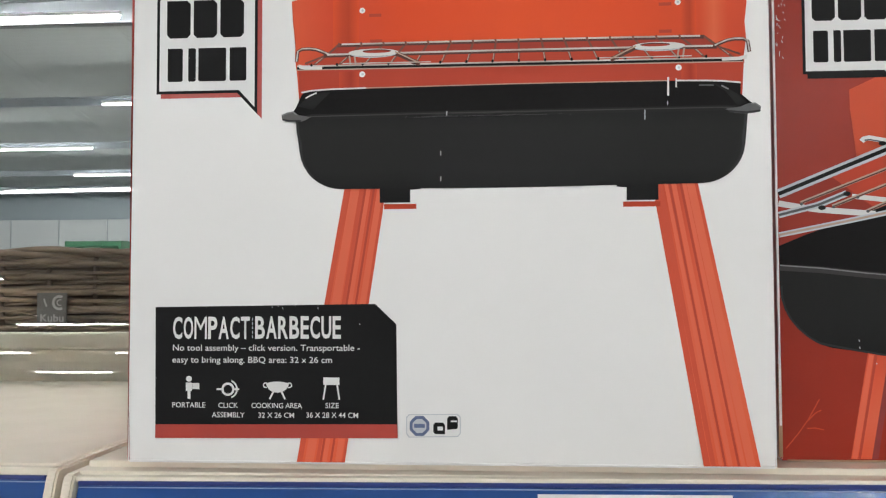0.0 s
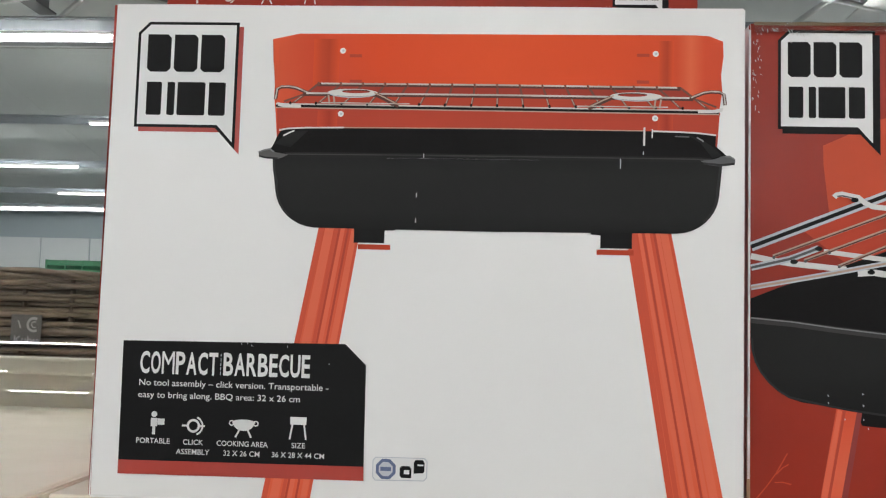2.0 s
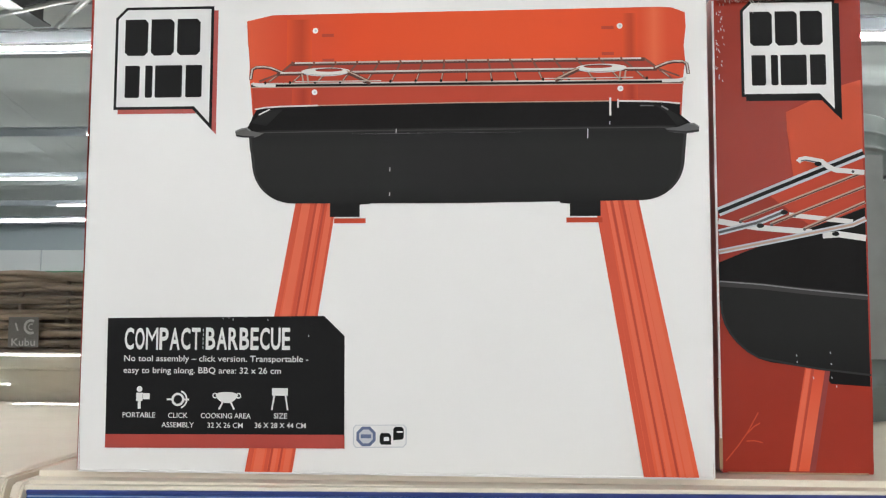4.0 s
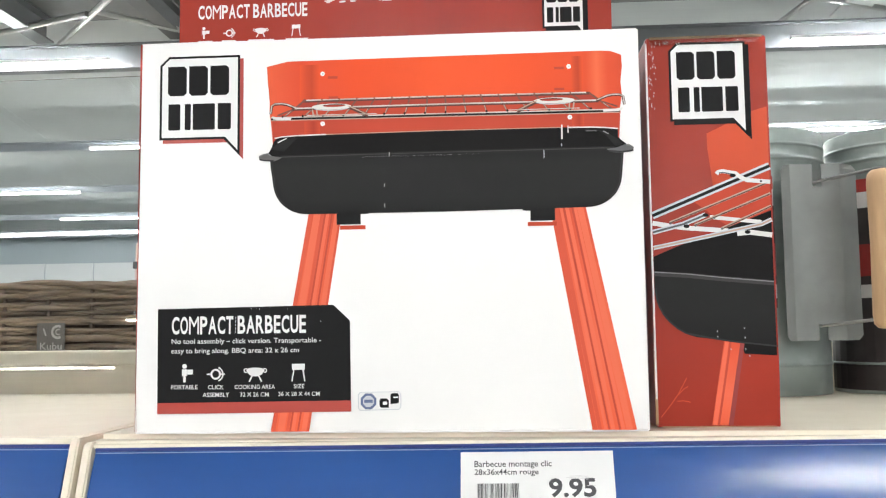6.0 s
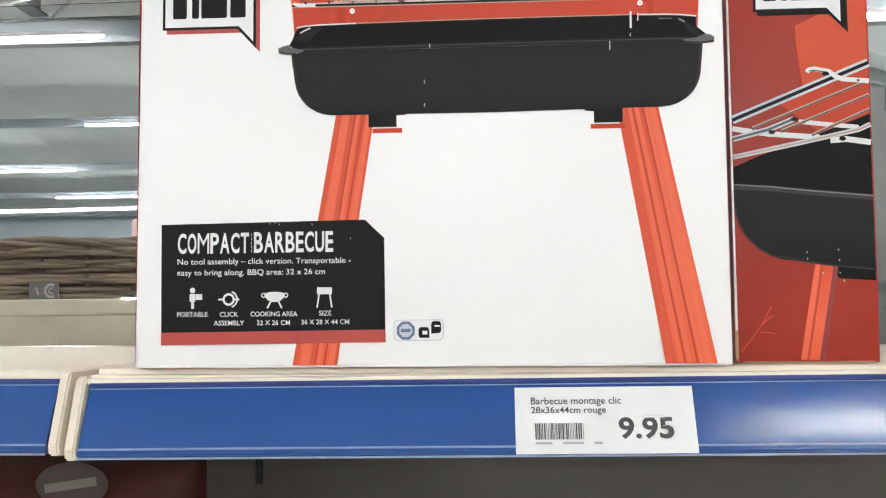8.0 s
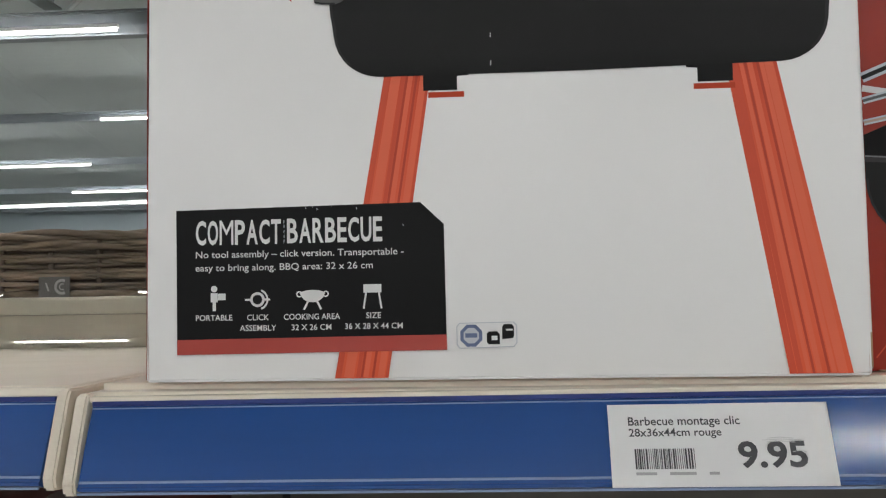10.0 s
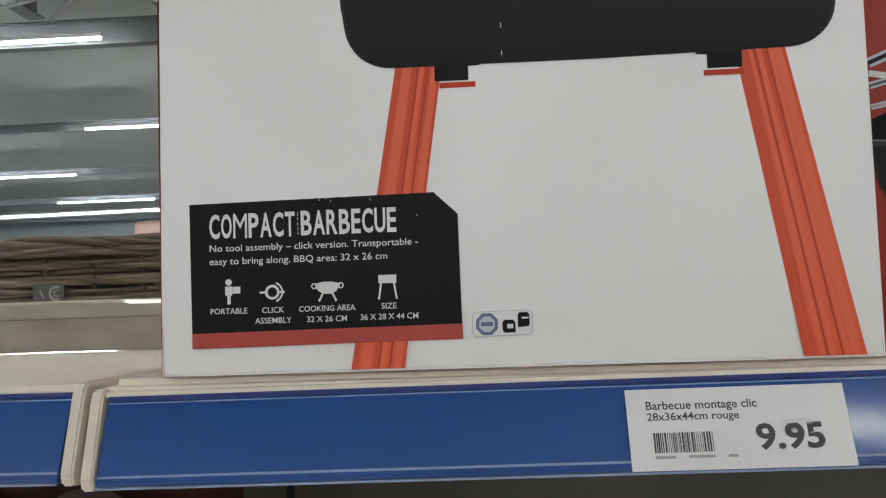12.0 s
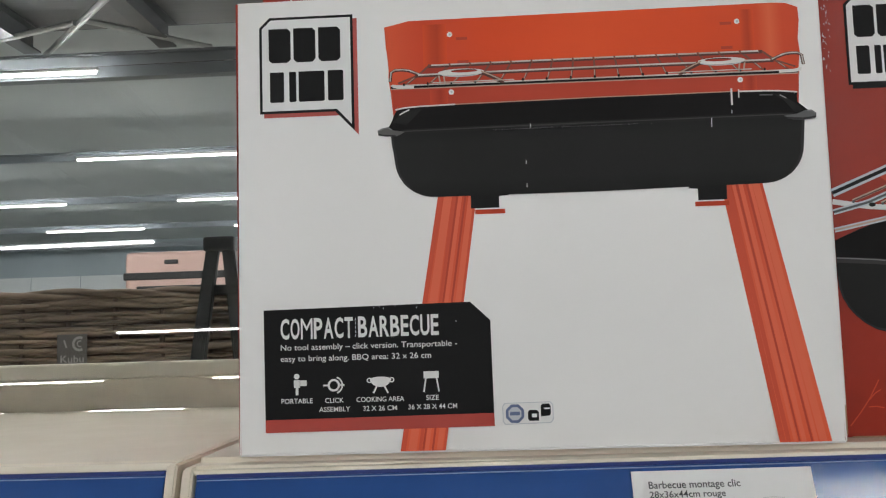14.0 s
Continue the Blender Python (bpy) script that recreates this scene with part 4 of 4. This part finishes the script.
stroke("pan_rim_line", [(0.0012, 0.1118), (0.0250, 0.1100), (0.0486, 0.1072), (0.0866, 0.1035)], 0.0007, 8, M_RIM_PALE, pe)
stroke("pan_edge_tone", [(0.0872, 0.0572), (0.0570, 0.0607), (0.0412, 0.0634), (0.0231, 0.0670), (0.0170, 0.0706), (0.0113, 0.0757), (0.0070, 0.0811), (0.0040, 0.0870), (0.0024, 0.0935), (0.0020, 0.1000)], 0.0012, 7, M_EDGE_TONE, pe)
for line_pts, wd, m, core, l in (
    ([(0.0012, 0.1476), (0.0121, 0.1456), (0.0233, 0.1438), (0.0554, 0.1410)], 0.0034, M_WIRE_WHITE, None, 9),
    ([(0.0426, 0.1513), (0.0600, 0.1492), (0.0793, 0.1470)], 0.0028, M_WIRE_WHITE, None, 9),
    ([(0.0617, 0.1389), (0.0712, 0.1396), (0.0866, 0.1373)], 0.0036, M_WIRE_WHITE, None, 9),
    ([(0.0137, 0.1478), (0.0866, 0.1767)], 0.0019, M_WIRE_TAN, M_WIRE_DARK, 11),
    ([(0.0314, 0.1456), (0.0866, 0.1678)], 0.0019, M_WIRE_TAN, M_WIRE_DARK, 11),
    ([(0.0506, 0.1427), (0.0866, 0.1586)], 0.0019, M_WIRE_TAN, M_WIRE_DARK, 11),
    ([(0.0012, 0.1530), (0.0866, 0.1880)], 0.0054, M_GREY_INK, M_INK_BLACK, 13),
    ([(0.0012, 0.1408), (0.0233, 0.1464), (0.0395, 0.1530)], 0.0036, M_GREY_INK, M_RIM, 15),
    ([(0.0012, 0.1293), (0.0420, 0.1375), (0.0793, 0.1454), (0.0866, 0.1487)], 0.0030, M_GREY_INK, M_WIRE_TAN, 15),
):
    w_ob = stroke("rack_wire", line_pts, wd, l, m, end)
    if core:
        low = -0.0004 if core is M_WIRE_DARK else 0.0
        stroke("wire_core", [(x, z + low) for x, z in line_pts], wd * 0.42, l + 0.7, core, w_ob)
hd = stroke("rack_handle", [(0.0484, 0.1828), (0.0496, 0.1842), (0.0527, 0.1848), (0.0623, 0.1829), (0.0655, 0.1800), (0.0700, 0.1778), (0.0866, 0.1762)], 0.0030, 17, M_WIRE_WHITE, end)
stroke("handle_shade", [(0.0500, 0.1834), (0.0530, 0.1838), (0.0610, 0.1822)], 0.0008, 17.6, M_RIM, hd)
for x, z in ((0.0600, 0.1815), (0.0395, 0.1527), (0.0255, 0.1448), (0.0690, 0.1398)):
    ink("wire_joint", arc(x, z, 0.0022, 0.0014, 0, 330, 10), 18, M_INK_BLACK, end)
for x, z in ((0.0510, 0.1425), (0.0320, 0.1452), (0.0140, 0.1470), (0.0455, 0.1506), (0.0800, 0.1768)):
    ink("wire_weld", arc(x, z, 0.0009, 0.0009, 0, 330, 8), 18, M_RIM, end)
bubble(end, 0.0166, 0.2105, 0.0560, 0.0715, 4, shade=True, shade_mat=M_INK_BLACK)
for pts in ([(0.0030, 0.0070), (0.0100, 0.0155), (0.0157, 0.0235), (0.0221, 0.0351)], [(0.0157, 0.0230), (0.0195, 0.0270), (0.0230, 0.0290)], [(0.0150, 0.0185), (0.0195, 0.0188), (0.0243, 0.0177)]):
    stroke("scuff", pts, 0.0007, 3.5, M_INK_ORANGE_FLAT, end)
for x, z in ((0.0447, 0.0690), (0.0449, 0.0650), (0.0640, 0.0705), (0.0643, 0.0640), (0.0644, 0.0560), (0.0670, 0.0510), (0.0540, 0.0560)):
    stroke("fleck", [(x, z), (x + 0.0003, z - 0.0010)], 0.0005, 9, M_GREY_INK, end)
# raw board edge along the carton's left corner and worn foot
part("board_edge", box_bm(-0.0004, 0.0008, BD - 0.0012, BD + 0.0008, 0.002, 0.055), M_CARD_BROWN, turned, "bare brown board at a worn corner")
part("white_edge", box_bm(-0.0006, 0.0004, BD - 0.0009, BD + 0.0004, 0.02, BH - 0.004), M_INK_WHITE, turned, "bare white board edge")
part("top_edge", box_bm(-0.0006, 0.0012, 0.003, BD - 0.003, BH - 0.0012, BH + 0.0006), M_CARD_BROWN, turned, "bare brown top edge")
part("worn_edge", box_bm(-0.0005, 0.0004, 0.004, BD - 0.004, -0.0002, 0.0007), M_CARD_BROWN, turned)
# clear tape over the top corner
tp = bmesh.new()
random.seed(8)
grid = []
for i in range(13):
    x = 0.002 + (BD * 0.9) * i / 12
    rowv = []
    for j in range(6):
        z = BH + 0.0015 if j > 2 else BH - 0.006 + 0.003 * j
        y = -0.0022 if j < 2 else (-0.0012 if j == 2 else 0.012 * (j - 2))
        rowv.append(tp.verts.new((x + 0.001 * random.random(), y - 0.0009 * random.random(), z + 0.0008 * random.random())))
    grid.append(rowv)
for i in range(12):
    for j in range(5):
        tp.faces.new((grid[i][j], grid[i + 1][j], grid[i + 1][j + 1], grid[i][j + 1]))
tape = part("packing_tape", tp, M_TAPE, turned, "wrinkled clear packing tape")
tape.matrix_basis = pose(0, BD, 0, 0, 0, -90)
md = tape.modifiers.new("thickness", "SOLIDIFY")
md.thickness = 0.00015
# white strokes paint the glints on the tape and down the corner
glint = bmesh.new()
for k in range(16):
    x = 0.004 + 0.028 * random.random()
    z = BH - 0.003 - 0.008 * random.random() ** 2
    stroke_bm([(x, z), (x + 0.0016 * random.random(), z - 0.002 * random.random() - 0.0006)], 0.0005, 14, glint)
for k in range(34):
    x = 0.0015 + 0.005 * random.random()
    z = BH - 0.004 - 0.05 * random.random()
    stroke_bm([(x, z), (x + 0.001 * (random.random() - 0.4), z - 0.0014 * random.random() - 0.0004)], 0.00035, 14, glint)
wr = part("tape_glint", glint, M_WIRE_WHITE, turned)
wr.matrix_basis = pose(0, BD, 0, 0, 0, -90)

# ---- price tag in the rail ----
tag = thing("price_tag", "white paper price tag in the blue rail", "price tag", (0, -0.0146, SHELF - 0.0105))
tilt = math.degrees(math.atan2(0.0153, 0.0359))
tag.matrix_basis = Matrix.Translation((0.3582, 0, SHELF)) @ pose(0, 0, 0, 0, -0.42, 0) @ Matrix.Translation((-0.36, 0, -SHELF)) @ pose(0, -0.0159, SHELF - 0.0106, -tilt, 0, 0)
TH = -0.0395
paper = part("paper", box_bm(0.2362, 0.3388, -0.0009, -0.0004, TH, 0.0, 0.0), M_PAPER, tag)


def tag_text(s, x0, x1, z0, z1, weight=0.012, m=M_TAG_INK):
    ob = lettering("print", s, x0, x1, z0, z1, 0, m, tag, weight)
    ob.location = (0, -0.0011, 0)


tag_text("Barbecue montage clic", 0.2455, 0.2975, -0.0117, -0.0062)
tag_text("28x36x44cm rouge", 0.2455, 0.2885, -0.0169, -0.0118)
tag_text("9.95", 0.2950, 0.3262, -0.0312, -0.0184, 0.028)
# rubbed, faded patches over the price
for x0, z0, ln in ((0.3090, -0.0172, 0.012), (0.3065, -0.0181, 0.018), (0.3085, -0.0190, 0.013), (0.3200, -0.0236, 0.006)):
    part("rubbed_patch", stroke_bm([(x0, z0), (x0 + ln * 0.5, z0 + 0.0004), (x0 + ln, z0 - 0.0002)], 0.00035, 15.5), M_RUBBED, tag)
random.seed(12)
x = 0.2475
while x < 0.2752:
    wbar = random.choice((0.0003, 0.0003, 0.0005, 0.0008))
    part("barcode_bar", box_bm(x, x + wbar, -0.00112, -0.00095, -0.0311, -0.0216), M_TAG_INK, tag)
    x += wbar + random.choice((0.0003, 0.0004, 0.0006))
for x0, x1 in ((0.2475, 0.2570), (0.2630, 0.2750), (0.2810, 0.2855)):
    part("small_print", box_bm(x0, x1, -0.00112, -0.00095, -0.0339, -0.0326), M_TAG_GREY, tag)

# ---- chimney starters ----


def lathe_bm(profile, sides=48):
    bm = bmesh.new()
    rings = [[bm.verts.new((r * math.cos(2 * math.pi * k / sides), r * math.sin(2 * math.pi * k / sides), z)) for k in range(sides)] for r, z in profile]
    for a, b in zip(rings, rings[1:]):
        for k in range(sides):
            bm.faces.new((a[k], a[(k + 1) % sides], b[(k + 1) % sides], b[k]))
    return bm


def starter(label, at, turn, steps=15, lower=False):
    g = thing("chimney_starter", label, "charcoal starter", at, turn, group="chimney starters")
    R = 0.078
    raw = [(R - 0.003, 0.001), (R, 0.0), (R, 0.030), (R + 0.0018, 0.032), (R, 0.034), (R, 0.246), (R + 0.0022, 0.2485), (R, 0.251), (R, 0.2615), (R + 0.0018, 0.2635), (R, 0.2655), (R, 0.279), (R - 0.001, 0.281), (R - 0.0025, 0.279), (R - 0.0025, 0.002), (R - 0.003, 0.001)]
    prof = []
    for p, q in zip(raw, raw[1:]):
        d = math.hypot(q[0] - p[0], q[1] - p[1])
        e = min(0.0006, d * 0.25)
        prof += [(p[0] + (q[0] - p[0]) * e / d, p[1] + (q[1] - p[1]) * e / d), (q[0] - (q[0] - p[0]) * e / d, q[1] - (q[1] - p[1]) * e / d)]
    part("cylinder", lathe_bm(prof), M_ZINC, g, "galvanised steel cylinder", smooth=True)
    bands = ((0.214, 0.228, M_LABEL_RED), (0.197, 0.214, M_LABEL_PALE), (0.158, 0.197, M_LABEL_AND_SHADE), (0.124, 0.158, M_LABEL_RED), (0.115, 0.124, M_LABEL_AND_SHADE), (0.101, 0.115, M_LABEL_PALE), (0.091, 0.101, M_LABEL_AND_SHADE))
    # dark band below the label paints the shade between the two starters
    if lower:
        bands = ((0.004, 0.091, M_LABEL_AND_SHADE),) + bands
    paper = None
    for z0, z1, m in bands:
        lab = bmesh.new()
        pr = []
        for k in range(steps):
            a = radians(-150 + 9 * k)
            pr.append([lab.verts.new(((R + 0.0006) * math.cos(a), (R + 0.0006) * math.sin(a), z)) for z in (z0, z1)])
        for p, q in zip(pr, pr[1:]):
            lab.faces.new((p[0], q[0], q[1], p[1]))
        paper = part("paper_label" if paper is None else "label_band", lab, m, paper or g, "red and black printed paper label, with a painted shade band on one starter" if paper is None else "")
    return g


def heat_shield(g):
    """Bent steel plate with notches where the handle wires pass, and a flange turned back."""
    xs = [0.003, 0.011, 0.033, 0.042, 0.060, 0.0625, 0.080]
    ys = [0.003, 0.0, 0.0, 0.0, 0.0, 0.0015, 0.0130]
    zs = [0.0575, 0.0625, 0.0735, 0.2105, 0.2287, 0.2337]
    bm = bmesh.new()
    grid = [[bm.verts.new((x, y, z)) for z in zs] for x, y in zip(xs, ys)]
    for i in range(len(xs) - 1):
        for j in range(len(zs) - 1):
            if i == 2 and j in (0, 1, 3, 4):
                continue
            bm.faces.new((grid[i][j], grid[i + 1][j], grid[i + 1][j + 1], grid[i][j + 1]))
    for v, dx in ((grid[-1][0], -0.004), (grid[-1][-1], -0.004), (grid[0][0], 0.003), (grid[0][-1], 0.003)):
        v.co.x += dx
    sh = part("heat_shield", bm, M_ZINC_PLATE, g, "bent grey steel heat shield", at=(0, -0.115, 0))
    so = sh.modifiers.new("thickness", "SOLIDIFY")
    so.thickness = 0.0012
    return sh


s1 = starter("galvanised chimney starter with heat shield and wooden handle on the shelf", (0.542, 0.405, SHELF + 0.0005), 0, 8)
heat_shield(s1)
for z in (0.215, 0.072):
    part("handle_wire", tube_bm([(0.034, -0.070, z), (0.036, -0.118, z), (0.080, -0.156, z + 0.006), (0.088, -0.158, z + 0.006)], 0.0016, 8), M_STEEL, s1)
part("handle", lathe_bm([(0.004, 0.066), (0.014, 0.067), (0.0175, 0.071), (0.0185, 0.08), (0.0175, 0.145), (0.0185, 0.205), (0.0175, 0.213), (0.014, 0.217), (0.004, 0.218)], 24), M_WOOD, s1, "pale wooden grip", smooth=True, at=(0.0885, -0.158, 0.002))
s2 = starter("galvanised chimney starter standing beside another on the shelf", (0.709, 0.410, SHELF + 0.0005), -40, 9, True)

# ---- wicker basket on the rear shelf ----
random.seed(21)
bk = thing("wicker_basket", "large grey-brown rattan basket on the rear shelf", "basket", (-0.72, 1.08, 1.2005))
BL, BDp, BHt = 1.16, 0.36, 0.222


def strand(x0, x1, z, amp, phase, y, r):
    n = int((x1 - x0) / 0.02)
    pts, tp = [], []
    for i in range(n + 1):
        x = x0 + (x1 - x0) * i / n
        pts.append((x, y + amp * math.sin(x / 0.085 * math.pi + phase), z + 0.005 * noise.noise(Vector((x * 4, z * 40, phase))) + 0.002 * math.sin(x * 9 + phase)))
        e = min(i, n - i) / 4
        tp.append((0.5 + 0.5 * min(e, 1)) * (1 + 0.25 * noise.noise(Vector((x * 11, z * 70, 2)))))
    return tube_bm(pts, r, 7, taper=tp)


for side_y, dense in ((0.0, True), (BDp, False)):
    z, k = 0.006, 0
    while z < BHt - 0.012:
        x = -BL / 2 - 0.25 * random.random()
        while x < BL / 2:
            ln = 0.35 + 0.45 * random.random()
            a, b = max(x, -BL / 2), min(x + ln, BL / 2)
            if b - a > 0.06:
                part("strand", strand(a, b, z + 0.005 * (random.random() - 0.5), 0.0050, math.pi * (k % 2) + 0.3 * random.random(), side_y - 0.004 * random.random(), 0.0036 + 0.0026 * random.random()), M_RATTAN, bk, smooth=True)
            x += ln - 0.03
        z += 0.0076 if dense else 0.018
        k += 1
for i in range(14):
    x = -BL / 2 + 0.02 + 0.085 * i + 0.0
    part("stake", tube_bm([(x, 0.001, 0.0), (x + 0.002, 0.0, BHt - 0.01)], 0.0055, 7), M_RATTAN_DARK, bk, smooth=True)
    part("stake", tube_bm([(x, BDp, 0.0), (x, BDp, BHt - 0.01)], 0.0055, 7), M_RATTAN_DARK, bk, smooth=True)
for x in (-BL / 2, BL / 2):
    part("end_weave", box_bm(x - 0.006, x + 0.006, 0.0, BDp, 0.0, BHt - 0.02, 0.004), M_RATTAN, bk)
# added flat sheet that turns the gaps between the strands dark
part("dark_liner", box_bm(-BL / 2 + 0.01, BL / 2 - 0.01, 0.013, 0.019, 0.0, BHt - 0.018), M_RATTAN_DARK, bk)
part("base", box_bm(-BL / 2, BL / 2, 0.0, BDp, 0.0, 0.008), M_RATTAN_DARK, bk)
for q in range(3):
    pts = []
    for i in range(73):
        x = -BL / 2 + BL * i / 72
        a = x / 0.34 * 2 * math.pi + q * 2.1 + 1.5 * noise.noise(Vector((x * 2.5, q * 5, 1)))
        pts.append((x, 0.006 * math.cos(a), BHt - 0.007 + 0.0065 * math.sin(a) + 0.006 * noise.noise(Vector((x * 3, q, 0)))))
    part("rim_strand", tube_bm(pts, 0.0058, 7), M_RATTAN, bk, smooth=True)
    part("rim_strand", tube_bm([(x, y + BDp, z) for x, y, z in pts], 0.0058, 7), M_RATTAN, bk, smooth=True)
# hang tag
ht = part("hang_tag", box_bm(-0.027, 0.027, -0.001, 0.001, -0.026, 0.026, 0.0006), M_TAG_GREYCARD, bk, "grey card label", at=(0.134, -0.014, 0.121))
lettering("print", "Kubu", -0.020, 0.022, -0.024, -0.011, 6, M_GREY_PRINT, ht, 0.01).location = (0, -0.0012, 0)
stroke("print_arc", arc(0.014, 0.009, 0.011, 0.011, 60, 300, 14), 0.0045, 8, M_GREY_PRINT, ht).location = (0, -0.0012, 0)
stroke("print_arc", arc(0.015, 0.009, 0.005, 0.005, 60, 300, 10), 0.002, 8, M_GREY_PRINT, ht).location = (0, -0.0012, 0)
stroke("print_dash", [(-0.014, 0.016), (-0.009, 0.002)], 0.003, 8, M_GREY_PRINT, ht).location = (0, -0.0012, 0)

# black folding frame in front of the basket
fr = thing("folding_frame", "black plastic folding leg frame before the basket", "frame", (-0.315, 1.0, 1.2005))


def bar(p, q, w, d):
    bm = bmesh.new()
    p, q = Vector(p), Vector(q)
    a = [bm.verts.new(p + Vector(o)) for o in ((-w, -d, 0), (w, -d, 0), (w, d, 0), (-w, d, 0))]
    b = [bm.verts.new(q + Vector(o)) for o in ((-w * 0.8, -d, 0), (w * 0.8, -d, 0), (w * 0.8, d, 0), (-w * 0.8, d, 0))]
    for i in range(4):
        j = (i + 1) % 4
        bm.faces.new((a[i], a[j], b[j], b[i]))
    bm.faces.new(a)
    bm.faces.new(b)
    bmesh.ops.bevel(bm, geom=bm.edges[:], offset=0.002, segments=2, affect="EDGES")
    return bm


part("leg", bar((-0.034, -0.012, 0.0), (0.004, 0.0, 0.295), 0.013, 0.008), M_BLACK_PLASTIC, fr)
part("leg", bar((0.056, 0.012, 0.0), (0.028, 0.0, 0.295), 0.013, 0.008), M_BLACK_PLASTIC, fr)
part("hinge", box_bm(-0.012, 0.042, -0.014, 0.014, 0.278, 0.303, 0.005), M_BLACK_PLASTIC, fr)
part("crossbar", box_bm(-0.012, 0.046, -0.006, 0.006, 0.205, 0.222, 0.003), M_BLACK_PLASTIC, fr)

# ---- far things above the basket ----
fg = thing("far_gondola", "cream shelving unit farther down the hall", "shelf", (-4.2, 7.2, 0))
part("shelf_top", box_bm(-2.6, 2.6, -1.6, 1.2, 1.5, 1.54, 0.01), M_CREAM, fg)
part("body", box_bm(-2.55, 2.55, -1.5, 1.1, 0.0, 1.5, 0.01), M_CREAM_WORN, fg)
single("rear_gondola", box_bm(-5.6, -2.2, 11.8, 13.0, 0.0, 1.66, 0.02), M_CREAM_WORN, "cream shelving block under a pale pink case", "shelf")
sc = thing("storage_case", "pale pink hard-shell case with a black band", "storage case", (-3.985, 12.0, 1.6605))
part("shell", box_bm(-0.825, 0.825, 0, 0.62, 0.0, 0.97, 0.09, segments=4), M_PINK, sc, smooth=True)
part("strap", box_bm(-0.833, 0.833, -0.018, 0.638, 0.585, 0.685, 0.015), M_BLACK_PLASTIC, sc)
part("latch", box_bm(-0.265, -0.08, -0.03, 0.016, 0.79, 0.85, 0.012), M_BLACK_PLASTIC, sc)
part("lower_strap", box_bm(-0.65, 0.31, -0.022, 0.016, 0.455, 0.5, 0.012), M_BLACK_PLASTIC, sc)
roll = thing("fabric_roll", "grey fabric roll lying on the far shelf", "fabric roll", (-5.0, 9.0, 1.6205))
part("roll", tube_bm([(-0.9 + 0.085 * i, 0.02 * math.sin(i), 0.092 + 0.006 * math.sin(i * 1.3)) for i in range(19)], 0.085, 14, taper=[0.7, 0.93] + [1.0] * 15 + [0.93, 0.6]), M_GREY_FABRIC, roll, smooth=True)


def crate(at):
    g = thing("crate", "green slatted plastic crate far down the hall", "crate", at, group="green crates")
    for z in (0.02, 0.11, 0.20):
        part("slat", box_bm(-0.3, 0.3, -0.2, -0.18, z, z + 0.055, 0.006), M_GREEN, g)
        part("slat", box_bm(-0.3, 0.3, 0.18, 0.2, z, z + 0.055, 0.006), M_GREEN, g)
    for x in (-0.3, -0.1, 0.08, 0.28):
        part("stile", box_bm(x, x + 0.02, -0.205, 0.205, 0, 0.26, 0.004), M_GREEN, g)
    return g


ft = single("far_table", box_bm(-6.2, -2.6, 8.7, 9.8, 0.0, 1.62, 0.02), M_CREAM_WORN, "cream shelving block under green crates", "shelf")
for y in (9.1, 9.56):
    crate((-4.13, y, 1.6205))

# ---- below the shelf ----
bag = thing("snack_bag", "dark red foil snack bag standing on the lower shelf", "bag", (-0.13, 0.13, 0.8205))
bm = bmesh.new()
for s in (-1, 1):
    g2 = []
    for i in range(15):
        rr = []
        for j in range(17):
            u, v = i / 14 * 2 - 1, j / 16 * 2 - 1
            th = 0.055 * (1 - u ** 4) * (1 - v ** 6) + 0.004 * noise.noise(Vector((u * 3, v * 3, s))) * (1 - u * u) * (1 - v * v)
            rr.append(bm.verts.new((u * 0.135, s * th, 0.365 * (v + 1) / 2)))
        g2.append(rr)
    for i in range(14):
        for j in range(16):
            bm.faces.new((g2[i][j], g2[i + 1][j], g2[i + 1][j + 1], g2[i][j + 1]))
bmesh.ops.remove_doubles(bm, verts=bm.verts, dist=0.0008)
part("bag_body", bm, M_BAG_RED, bag, smooth=True)
em = bmesh.new()
flat_bm(arc(0, 0, 0.027, 0.016, 0, 350, 30), 0, em)
ob = part("emblem", em, M_BAG_TAN, bag, "tan oval with a pale band")
ob.location = (0.048, -0.036, 0.342)
em2 = bmesh.new()
stroke_bm([(-0.020, -0.0030), (0.018, 0.0026)], 0.0062, 4, em2)
ob2 = part("emblem_shape", em2, M_BAG_PALE, ob)
part("seam_line", stroke_bm([(-0.04, -0.022), (0.0, -0.018), (0.06, -0.014), (0.085, -0.0135)], 0.0009, 5), M_BAG_PALE, ob)
